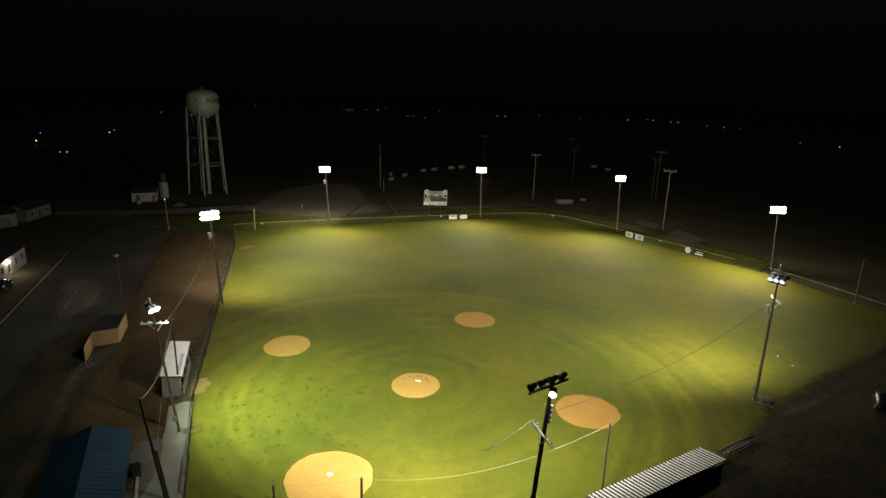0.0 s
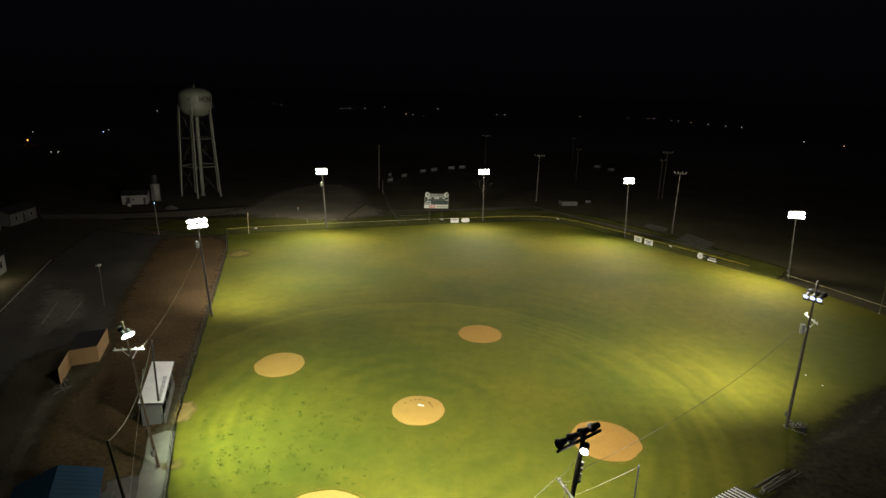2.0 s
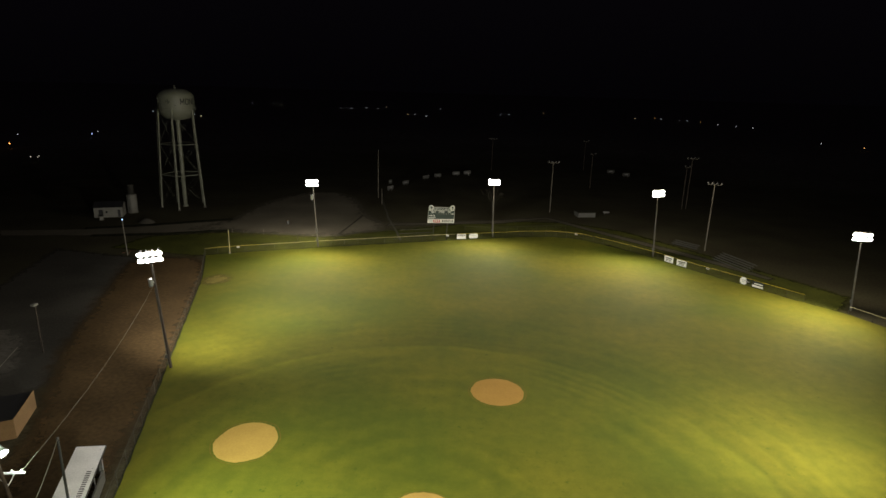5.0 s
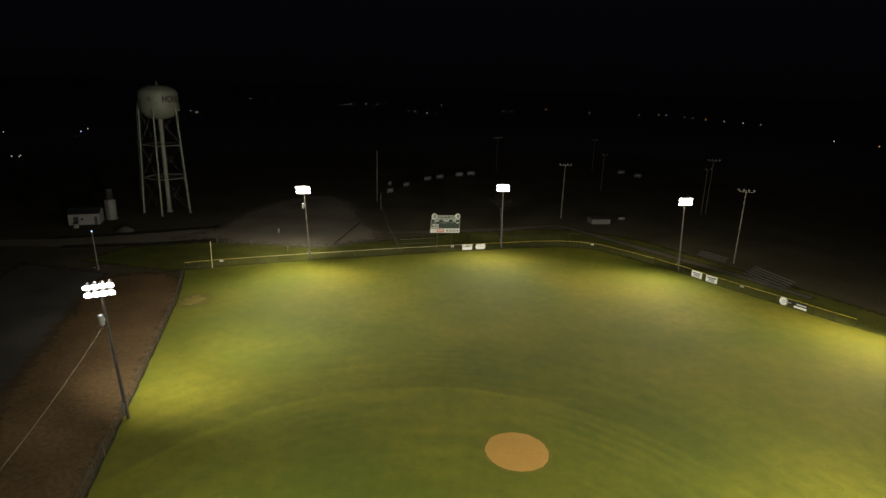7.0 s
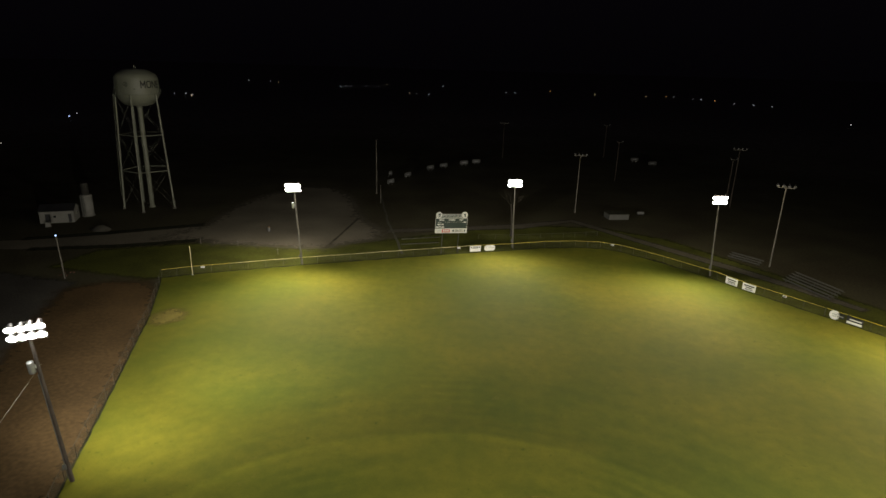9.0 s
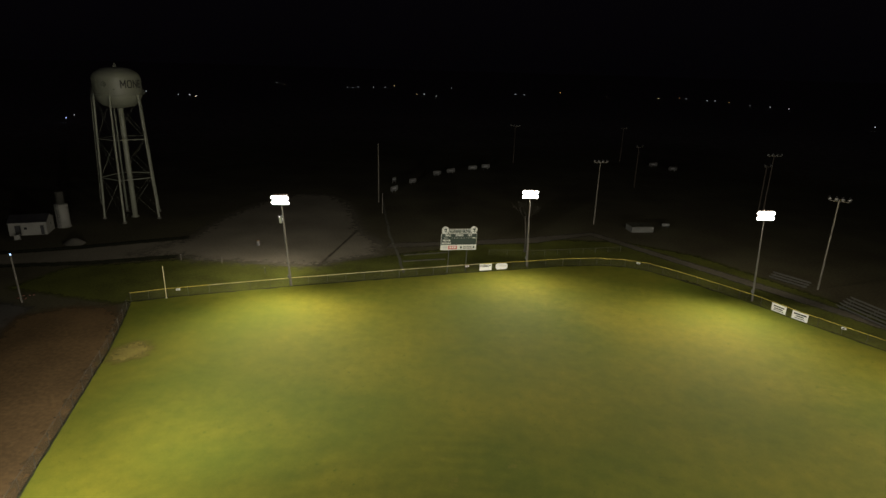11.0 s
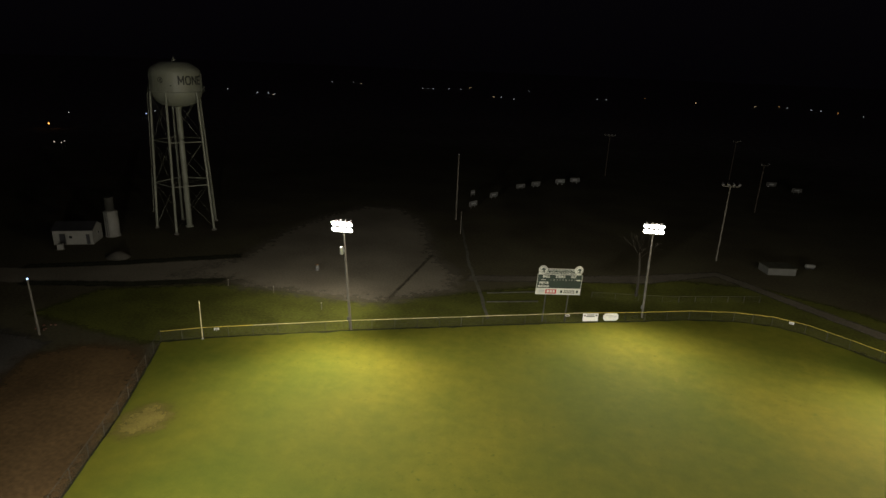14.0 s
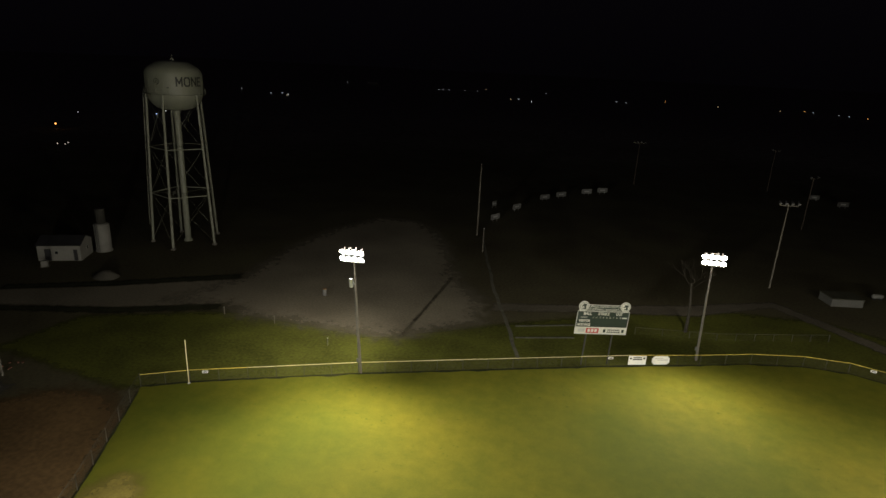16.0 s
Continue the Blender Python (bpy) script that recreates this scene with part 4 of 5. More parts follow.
    part("small_print", box(bmesh.new(), (-2.2, -0.065, z0 + 2.06), (0.7, 0.012, 0.05)), SIGNWHITE, t)
    for x0, ww, m in ((-1.0, 1.5, REDPAINT), (-2.3, 0.75, GALV), (0.42, 0.3, SCOREGREEN), (2.6, 0.3, SCOREGREEN)):
        bm = bmesh.new()
        box(bm, (x0, -0.065, z0 + 0.44), (ww, 0.012, 0.6 if ww > 1 else 0.4))
        part("sponsor_mark", bm, m, t)
    for x0, zz, ww, hh, m in ((-1.0, 0.46, 1.2, 0.34, SIGNWHITE), (1.5, 0.56, 1.5, 0.17, BLACKPAINT), (1.5, 0.30, 1.6, 0.17, BLACKPAINT)):
        bm = bmesh.new()
        for k in range(3 if ww < 1.3 else 7):
            n = 3 if ww < 1.3 else 7
            box(bm, (x0 + (k - (n - 1) / 2) * ww / n, -0.075, z0 + zz), (ww / n * 0.7, 0.012, hh))
        part("print_bar", bm, m, t)
    bm = bmesh.new()
    for zz in (0.04, 0.86, 2.8):
        box(bm, (0, -0.064, z0 + zz), (w, 0.02, 0.05))
    for s in (-1, 1):
        box(bm, (s * (w / 2 - 0.03), -0.064, z0 + 1.4), (0.05, 0.02, 2.8))
    part("frame_strip", bm, SIGNWHITE, t)


scoreboard()


# ---- water tower ----
def water_tower():
    cx, cy = -83.4, 164.1
    t = thing("water_tower", pose(cx, cy, 0), "pale green-white steel water tower with black lettering on five legs", "water tower")
    t.scale = (1.06, 1.06, 1.06)
    R = 4.12
    prof = [(0.7, 21.5), (1.6, 21.6), (2.8, 21.95), (3.45, 22.6), (3.95, 23.4), (R, 24.2), (R, 27.0), (R - 0.12, 27.5), (R - 0.5, 28.0), (R - 1.2, 28.4), (2.4, 28.75), (1.0, 28.95), (0.3, 29.0)]
    bm = lathe(bmesh.new(), prof, 56)
    tank = part("tank", bm, TANKPAINT, t, "rounded pale steel tank with rust stains")
    bm = lathe(bmesh.new(), [(0.3, 28.95), (0.32, 29.2), (0.25, 29.3), (0.08, 29.4), (0.06, 29.8)], 12)
    part("roof_vent", bm, TANKPAINT, tank)
    for k in range(20):
        a = 2 * math.pi * k / 20
        bm = box(bmesh.new(), ((R + 0.005) * math.cos(a), (R + 0.005) * math.sin(a), 25.6), (0.02, 0.06, 2.8), math.degrees(a))
        part("seam", bm, TANKPAINT, tank)
    bm = lathe(bmesh.new(), [(R, 24.0), (R + 0.34, 24.0), (R + 0.34, 24.06), (R, 24.06)], 56)
    balcony = part("balcony", bm, TANKPAINT, t)
    for k in range(30):
        a = 2 * math.pi * k / 30
        bm = rod(bmesh.new(), ((R + 0.31) * math.cos(a), (R + 0.31) * math.sin(a), 24.06), ((R + 0.31) * math.cos(a), (R + 0.31) * math.sin(a), 24.9), 0.014, None, 6)
        part("rail_post", bm, TANKPAINT, balcony)
    for zz in (24.5, 24.9):
        bm = bmesh.new()
        for k in range(48):
            a, b = 2 * math.pi * k / 48, 2 * math.pi * (k + 1) / 48
            rod(bm, ((R + 0.31) * math.cos(a), (R + 0.31) * math.sin(a), zz), ((R + 0.31) * math.cos(b), (R + 0.31) * math.sin(b), zz), 0.014, None, 5)
        part("hand_rail", bm, TANKPAINT, balcony)
    bm = lathe(bmesh.new(), [(0.7, 0.0), (0.7, 0.2), (0.48, 0.3), (0.48, 21.0), (0.7, 21.6)], 20)
    part("riser_pipe", bm, TANKPAINT, t)
    legs = [math.radians(212 + 72 * k) for k in range(5)]
    rt, rb, zt = 4.14, 5.4, 24.0

    def on_leg(a, z):
        r = rb + (rt - rb) * z / zt
        return Vector((r * math.cos(a), r * math.sin(a), z))

    for a in legs:
        bm = rod(bmesh.new(), on_leg(a, 0.3), on_leg(a, zt), 0.20, 0.18, 12)
        leg = part("leg", bm, TANKPAINT, t)
        bm = bmesh.new()
        box(bm, (*on_leg(a, 0.15).xy, 0.15), (0.6, 0.6, 0.34), math.degrees(a), 0.04)
        part("footing", bm, OLDCONC, leg, "concrete footing")
    levels = (0.6, 8.3, 15.8, 23.4)
    for i in range(5):
        a, b = legs[i], legs[(i + 1) % 5]
        for z in levels[1:3]:
            bm = rod(bmesh.new(), on_leg(a, z), on_leg(b, z), 0.085, None, 8)
            part("strut", bm, TANKPAINT, t)
        for z0, z1 in zip(levels, levels[1:]):
            for p, q in ((a, b), (b, a)):
                bm = rod(bmesh.new(), on_leg(p, z0), on_leg(q, z1), 0.013, None, 6)
                part("brace_rod", bm, TANKPAINT, t)
    for a in legs:
        for z in levels[1:3]:
            bm = rod(bmesh.new(), on_leg(a, z), (0.55 * math.cos(a), 0.55 * math.sin(a), z), 0.013, None, 6)
            part("spider_rod", bm, TANKPAINT, t)
    # block letters painted round the shell
    strokes = {
        "M": [((0, 0), (0, 1)), ((0, 1), (0.5, 0.3)), ((0.5, 0.3), (1, 1)), ((1, 1), (1, 0))],
        "O": [((0, 0.2), (0, 0.8)), ((0, 0.8), (0.2, 1)), ((0.2, 1), (0.8, 1)), ((0.8, 1), (1, 0.8)), ((1, 0.8), (1, 0.2)), ((1, 0.2), (0.8, 0)), ((0.8, 0), (0.2, 0)), ((0.2, 0), (0, 0.2))],
        "N": [((0, 0), (0, 1)), ((0, 1), (1, 0)), ((1, 0), (1, 1))],
        "E": [((0, 0), (0, 1)), ((0, 1), (1, 1)), ((0, 0.5), (0.8, 0.5)), ((0, 0), (1, 0))],
    }
    emblem = [((0.5 + 0.5 * math.cos(k * 0.785), 0.5 + 0.5 * math.sin(k * 0.785)), (0.5 + 0.5 * math.cos(k * 0.785 + 0.785), 0.5 + 0.5 * math.sin(k * 0.785 + 0.785))) for k in range(8) if k != 5]
    emblem += [((0.3, 0.35), (0.55, 0.75)), ((0.55, 0.75), (0.75, 0.4)), ((0.4, 0.3), (0.85, 0.15))]

    def painted(name, lines, start, z, wide, high, stroke, label):
        bm = bmesh.new()
        for (u0, v0), (u1, v1) in lines:
            p, q = Vector((u0 * wide, v0 * high)), Vector((u1 * wide, v1 * high))
            d = (q - p).normalized()
            p, q = p - d * stroke / 2, q + d * stroke / 2
            side = Vector((-d.y, d.x)) * stroke / 2
            rows = []
            for i in range(9):
                c = p.lerp(q, i / 8)
                row = []
                for k in (-1, 1):
                    e = c + side * k
                    ang = start + e.x / R
                    row.append(bm.verts.new(((R + 0.03) * math.cos(ang), (R + 0.03) * math.sin(ang), z + e.y)))
                rows.append(row)
            for g, h2 in zip(rows, rows[1:]):
                bm.faces.new((g[0], h2[0], h2[1], g[1]))
        bmesh.ops.solidify(bm, geom=bm.faces[:], thickness=0.02)
        part(name, bm, BLACKPAINT, tank, label)

    for i, ch in enumerate("MONE"):
        painted("letter", strokes[ch], radians(-46.0) + i * 1.15 / R, 25.4, 0.78, 1.2, 0.21, "black painted letter " + ch)
    painted("emblem", emblem, radians(-92), 25.5, 0.85, 0.9, 0.09, "small dark painted emblem")
    painted("spot", [((0, 0), (1, 0))], radians(-64), 25.1, 0.12, 0.1, 0.14, "small dark painted spot")
    # ladder
    bm = bmesh.new()
    a = legs[0]
    side = Vector((-math.sin(a), math.cos(a), 0)) * 0.22
    out = Vector((math.cos(a), math.sin(a), 0)) * 0.4
    for s in (-1, 1):
        rod(bm, on_leg(a, 3) + out + side * s, on_leg(a, 24) + out + side * s, 0.025, None, 5)
    for k in range(60):
        z = 3 + k * 0.35
        rod(bm, on_leg(a, z) + out - side, on_leg(a, z) + out + side, 0.015, None, 4)
    for k in range(7):
        z = 3.5 + k * 3.2
        rod(bm, on_leg(a, z), on_leg(a, z) + out, 0.02, None, 5)
    part("ladder", bm, TANKPAINT, t)


water_tower()


# ---- buildings ----
def gable_house(name, x, y, rz, lx, ly, h, rise, wall_m, roof_m, label, category, over=0.35, windows=(), doors=(), ribs=0):
    t = thing(name, pose(x, y, 0, 0, 0, rz), label, category)
    bm = bmesh.new()
    pts = [(-ly / 2, 0), (ly / 2, 0), (ly / 2, h), (0, h + rise), (-ly / 2, h)]
    lo, hi = [bm.verts.new((-lx / 2, p, q)) for p, q in pts], [bm.verts.new((lx / 2, p, q)) for p, q in pts]
    bm.faces.new(lo)
    bm.faces.new(hi[::-1])
    for i in range(5):
        j = (i + 1) % 5
        bm.faces.new((lo[i], hi[i], hi[j], lo[j]))
    bmesh.ops.recalc_face_normals(bm, faces=bm.faces)
    part("wall", bm, wall_m, t)
    slope = math.atan2(rise, ly / 2)
    ln = math.hypot(rise, ly / 2) + over
    for s in (-1, 1):
        bm = bmesh.new()
        m = Matrix.Translation((0, 0, h + rise + 0.05)) @ Matrix.Rotation(-s * slope, 4, "X")
        bmesh.ops.create_cube(bm, size=1, matrix=m @ Matrix.Translation((0, s * ln / 2, 0)) @ Matrix.Diagonal((lx + 2 * over, ln, 0.08, 1)))
        roof = part("roof", bm, roof_m, t)
        if ribs:
            for k in range(ribs):
                bm = bmesh.new()
                xx = -lx / 2 - over + (k + 0.5) * (lx + 2 * over) / ribs
                bmesh.ops.create_cube(bm, size=1, matrix=m @ Matrix.Translation((xx, s * ln / 2, 0.046)) @ Matrix.Diagonal((0.03, ln, 0.010, 1)))
                part("roof_rib", bm, roof_m, roof)
    for side, u, z, w, hh, lit in windows:
        opening(t, "window", side, u, z, w, hh, lx, ly, lit)
    for side, u, w, hh in doors:
        opening(t, "door", side, u, hh / 2, w, hh, lx, ly, None)
    return t


LITPANE = glow("lit_window", (0.85, 0.95, 1.0), 1.1)


def opening(t, kind, side, u, z, w, hh, lx, ly, lit):
    """A framed window or door on side x+, x-, y+ or y- of a house."""
    ang = {"y-": 0, "x+": 90, "y+": 180, "x-": 270}[side]
    off = ly / 2 if side[0] == "y" else lx / 2
    m = Matrix.Rotation(radians(ang), 4, "Z") @ Matrix.Translation((u, -off, z))
    bm = bmesh.new()
    for cx, cz, sx, sz in ((0, hh / 2, w + 0.16, 0.08), (0, -hh / 2, w + 0.16, 0.08), (-w / 2 - 0.04, 0, 0.08, hh), (w / 2 + 0.04, 0, 0.08, hh)):
        box(bm, (cx, -0.02, cz), (sx, 0.1, sz))
    bm.transform(m)
    f = part(kind, bm, DULLWHITE, t)
    bm = bmesh.new()
    box(bm, (0, -0.012, 0), (w, 0.02, hh))
    bm.transform(m)
    part("pane" if kind == "window" else "door_leaf", bm, (LITPANE if lit else PANE) if kind == "window" else DARKMETAL, f)


# pump house and its cylinder tank by the tower
gable_house("pump_house", -94.7, 149.4, 25, 6.2, 4.4, 2.5, 1.0, DULLWHITE, DARKMETAL, "small dull white pump house with a dark gable roof", "shed", 0.15, windows=(("y-", -0.35, 1.35, 0.45, 0.5, None), ("x+", 0.3, 1.5, 0.5, 0.6, None)), doors=(("y-", -1.6, 0.95, 2.0), ("y-", 2.35, 0.6, 1.9)))
t = thing("air_conditioner", pose(-93.6, 144.6, 0, 0, 0, 37.5), "boxy pale air conditioner unit on a pad beside the pump house", "air conditioner")
part("case", box(bmesh.new(), (0, 0, 0.5), (0.9, 0.7, 0.84), 0, 0.03), DULLWHITE, t)
part("pad", box(bmesh.new(), (0, 0, 0.03), (1.2, 1.0, 0.1), 0, 0.01), OLDCONC, t)
part("fan_grille", lathe(bmesh.new(), [(0.28, 0.92), (0.28, 0.95), (0.2, 0.96), (0.05, 0.96)], 18), DARKMETAL, t, "dark round fan grille")
for zz in (0.3, 0.45, 0.6, 0.75):
    part("louvre", box(bmesh.new(), (0, -0.36, zz), (0.74, 0.03, 0.04)), DULLSTEEL, t)


def heap(x, y, r, h, material, label):
    """A rounded uneven pile of loose earth."""
    bm = bmesh.new()
    n, rings, rows = 28, 8, []
    for k in range(1, rings + 1):
        f = k / rings
        rows.append([bm.verts.new((r * f * math.cos(6.2832 * i / n) * (1 + 0.18 * noise.noise((math.cos(6.2832 * i / n) * 1.5, math.sin(6.2832 * i / n) * 1.5, x))), 0.8 * r * f * math.sin(6.2832 * i / n), h * (1 - f * f) ** 1.2 + 0.12 * noise.noise((f * 4 * math.cos(6.2832 * i / n), f * 4 * math.sin(6.2832 * i / n), y)) * (1 - f) - 0.02)) for i in range(n)])
    top = bm.verts.new((0, 0, h))
    for i in range(n):
        bm.faces.new((top, rows[0][i], rows[0][(i + 1) % n])).smooth = True
        for a, b in zip(rows, rows[1:]):
            bm.faces.new((a[i], b[i], b[(i + 1) % n], a[(i + 1) % n])).smooth = True
    bmesh.ops.recalc_face_normals(bm, faces=bm.faces)
    ob = part("earth_pile", bm, material)
    ob.matrix_world = pose(x, y, 0)
    return tagged(ob, label, "earth pile")


heap(-82.2, 144.6, 2.0, 1.0, mat("heaped_gravel", (0.066, 0.062, 0.052), 0.95, vary=0.3, coarse=0.8, fine=6.0), "low pale heap of gravel beside the track")
t = thing("storage_tank", pose(-91.9, 154.1, 0), "upright pale cylindrical tank with a narrow top stack", "tank")
part("shell", lathe(bmesh.new(), [(1.32, 0), (1.32, 0.1), (1.18, 0.12), (1.18, 4.4), (1.23, 4.45), (1.08, 4.62), (0.7, 4.72)], 28), DULLWHITE, t)
part("stack", lathe(bmesh.new(), [(0.74, 4.6), (0.74, 7.0), (0.79, 7.05), (0.64, 7.15)], 20), FENCEPOST, t, "dark upper stack")
bm = bmesh.new()
for sx in (-0.2, 0.2):
    rod(bm, (sx + 0.2, -1.27, 0.1), (sx + 0.2, -1.27, 4.9), 0.03)
for k in range(13):
    rod(bm, (0.0, -1.27, 0.5 + k * 0.34), (0.4, -1.27, 0.5 + k * 0.34), 0.018)
part("ladder", bm, DARKMETAL, t, "dark fixed ladder")

# concession stand with the blue roof, behind home plate
gable_house("concession_stand", -26.7, 34.5, 120, 11.0, 5.2, 2.4, 0.95, NAVY, BLUEROOF, "low concession stand with a blue ribbed metal roof", "building", 0.4, ribs=22, doors=(("y-", -2.2, 0.9, 2.0),))

t = thing("service_cabinet", pose(-25.2, 38.6, 0, 0, 0, 120), "dark metal service cabinet beside the concession stand wall", "cabinet")
part("case", box(bmesh.new(), (0, 0, 0.75), (1.9, 0.7, 1.5), 0, 0.03), DARKMETAL, t)
part("top", box(bmesh.new(), (0, 0, 1.53), (2.0, 0.8, 0.06), 0, 0.01), DULLSTEEL, t)
for sx in (-0.48, 0.48):
    door = part("door", box(bmesh.new(), (sx, -0.36, 0.75), (0.9, 0.03, 1.36), 0, 0.008), DARKMETAL, t)
    part("handle", box(bmesh.new(), (sx * 0.25, -0.39, 0.8), (0.04, 0.03, 0.2), 0, 0.006), GALV, door)
t = thing("concrete_kerb", pose(0, 0, 0), "pale concrete kerb along the edge of the slab", "kerb")
for k in range(7):
    f = (k + 0.5) / 7
    part("block", box(bmesh.new(), (-20.1 - 6.3 * f, 36.4 + 13.4 * f, 0.07), (2.05, 0.2, 0.16), 115.2, 0.02), OLDCONC, t)

# long white building by the parking lot
gable_house("long_white_building", -80.1, 78.9, 114, 22, 9, 3.2, 1.5, DULLWHITE, DARKMETAL, "long white building with a dark roof and a lit wall lamp", "building", 0.3,
            windows=(("y-", 3.1, 1.35, 0.9, 1.5, None), ("y-", 0.2, 1.7, 0.9, 1.2, None), ("y-", 6.2, 1.7, 0.9, 1.2, None), ("y-", 9.0, 1.7, 0.9, 1.2, None)), doors=(("y-", -3.2, 1.0, 2.1),))

wall_lamp = thing("wall_lamp", pose(-80.1, 78.9, 0, 0, 0, 114) @ Matrix.Translation((3.1, -4.5, 2.55)), "small lit wall lamp above a white-framed window", "wall lamp")
part("bracket", box(bmesh.new(), (0, -0.05, 0), (0.16, 0.1, 0.16), 0, 0.01), DARKMETAL, wall_lamp)
part("bulb_glass", lathe(bmesh.new(), [(0.05, -0.16), (0.12, -0.12), (0.13, 0.0), (0.06, 0.06)], 14, (0, -0.2)), glow("wall_lamp_glass", (1.0, 0.96, 0.86), 9), wall_lamp, "glowing glass shade")
lamp = bpy.data.lights.new("wall_lamp_light", "POINT")
lamp.energy, lamp.color, lamp.shadow_soft_size = 420, (1.0, 0.84, 0.58), 0.12
new("wall_lamp_light", lamp).matrix_world = pose(-80.1, 78.9, 0, 0, 0, 114) @ Matrix.Translation((3.1, -4.95, 2.4))

# pale sheds beyond the parking lot
gable_house("storage_shed", -108.6, 113.6, 60, 8.0, 6.0, 2.9, 1.2, GREYSIDING, DARKMETAL, "faint pale shed in the dark beyond the parking lot", "shed", 0.2, windows=(("y-", -1.5, 1.5, 0.8, 0.9, None),), doors=(("y-", 1.8, 2.2, 2.2),))
gable_house("storage_shed", -107.6, 123.0, 98, 9.0, 5.0, 2.7, 1.1, GREYSIDING, DARKMETAL, "faint long pale shed in the dark beyond the parking lot", "shed", 0.2, windows=(("y-", -2.6, 1.5, 0.8, 0.9, None), ("y-", 2.6, 1.5, 0.8, 0.9, None)), doors=(("y-", 0.0, 1.0, 2.05),))


def parked_car(x, y, rz, label):
    """A small saloon: lofted body, glass house, wheels and lamps; its nose points to +x."""
    t = thing("parked_car", pose(x, y, 0, 0, 0, rz), label, "car")
    paint = mat("black_car_paint", (0.010, 0.011, 0.013), 0.22, 0.2, vary=0.15, bump=0)

    def loft(sections):
        bm, rings = bmesh.new(), []
        for px, w, z0, z1 in sections:
            rings.append([bm.verts.new((px, yy, zz)) for yy, zz in ((-w, z0 + 0.06), (-w, z1 - 0.1), (-w * 0.86, z1), (w * 0.86, z1), (w, z1 - 0.1), (w, z0 + 0.06), (w * 0.9, z0), (-w * 0.9, z0))])
        for a, b in zip(rings, rings[1:]):
            for i in range(8):
                bm.faces.new((a[i], a[(i + 1) % 8], b[(i + 1) % 8], b[i])).smooth = True
        bm.faces.new(rings[0][::-1])
        bm.faces.new(rings[-1])
        bmesh.ops.recalc_face_normals(bm, faces=bm.faces)
        return bm

    part("body", loft([(-2.25, 0.72, 0.36, 0.78), (-2.1, 0.84, 0.25, 0.92), (-1.2, 0.88, 0.22, 0.96), (0.9, 0.88, 0.22, 0.94), (1.9, 0.84, 0.24, 0.82), (2.2, 0.70, 0.34, 0.70)]), paint, t)
    part("cabin", loft([(-1.65, 0.66, 0.90, 1.02), (-1.0, 0.68, 0.90, 1.40), (0.1, 0.68, 0.90, 1.43), (0.95, 0.66, 0.88, 1.0)]), PANE, t, "dark glass")
    part("roof", loft([(-1.0, 0.60, 1.36, 1.46), (-0.5, 0.64, 1.38, 1.49), (0.15, 0.60, 1.38, 1.47)]), paint, t)
    for sx in (-1.38, 1.42):
        for sy in (-0.8, 0.8):
            bm = lathe(bmesh.new(), [(0.18, -0.1), (0.31, -0.1), (0.33, -0.05), (0.33, 0.05), (0.31, 0.1), (0.18, 0.1)], 20)
            bm.transform(Matrix.Translation((sx, sy, 0.33)) @ Matrix.Rotation(radians(90), 4, "X"))
            tyre = part("tyre", bm, RUBBER, t)
            bm = lathe(bmesh.new(), [(0.05, -0.11), (0.17, -0.1), (0.19, 0.0), (0.17, 0.1), (0.05, 0.11)], 14)
            bm.transform(Matrix.Translation((sx, sy, 0.33)) @ Matrix.Rotation(radians(90), 4, "X"))
            part("rim", bm, GALV, tyre)
    for sy in (-0.56, 0.56):
        part("headlight", box(bmesh.new(), (2.14, sy, 0.62), (0.14, 0.26, 0.12), 0, 0.03), PANE, t)
        part("tail_lamp", box(bmesh.new(), (-2.2, sy, 0.68), (0.1, 0.26, 0.12), 0, 0.03), REDPAINT, t)


parked_car(-73.6, 78.0, 114, "black parked car in front of the long white building")
parked_car(48.3, 60.6, 62, "dark parked car on the dirt beside the field")


# tan plywood enclosure
def enclosure():
    t = thing("plywood_enclosure", pose(-46.9, 65.1, 0), "open tan plywood enclosure with a dark flat top", "shed")
    runs = [((-43.3, 56.4), (-45.3, 60.6)), ((-45.3, 60.6), (-43.0, 62.2)), ((-43.0, 62.2), (-45.3, 67.3))]
    for (x0, y0), (x1, y1) in runs:
        w = math.hypot(x1 - x0, y1 - y0)
        n = max(2, round(w / 1.22))
        for k in range(n):
            f = (k + 0.5) / n
            bm = bmesh.new()
            box(bm, (x0 + (x1 - x0) * f - (-46.9), y0 + (y1 - y0) * f - 65.1, 1.0), (w / n - 0.012, 0.06, 2.0), math.degrees(math.atan2(y1 - y0, x1 - x0)), 0.006)
            part("panel", bm, TANPLY, t)
    bm = bmesh.new()
    slab(bm, [(1.7, -4.4), (3.8, -2.95), (1.6, 2.1), (-1.2, 0.4)], 1.8, 1.9)
    part("roof", bm, DARKMETAL, t, "dark flat roof")


enclosure()
rng = random.Random(21)
t = thing("board_heap", pose(-42.6, 56.6, 0, 0, 0, 12), "heap of pale broken boards on the ground by the plywood walls", "boards")
for k in range(7):
    a, ln = rng.uniform(-70, 60), rng.uniform(1.0, 2.4)
    bm = box(bmesh.new(), (0, 0, 0), (ln, rng.uniform(0.1, 0.2), 0.04), 0, 0.006)
    bm.transform(Matrix.Translation((rng.uniform(-0.9, 0.9), rng.uniform(-1.6, 1.2), 0.06 + 0.045 * k)) @ Matrix.Rotation(radians(a), 4, "Z") @ Matrix.Rotation(radians(rng.uniform(-4, 4)), 4, "Y"))
    part("board", bm, OLDPOLE if k % 3 else GREYWOOD, t)


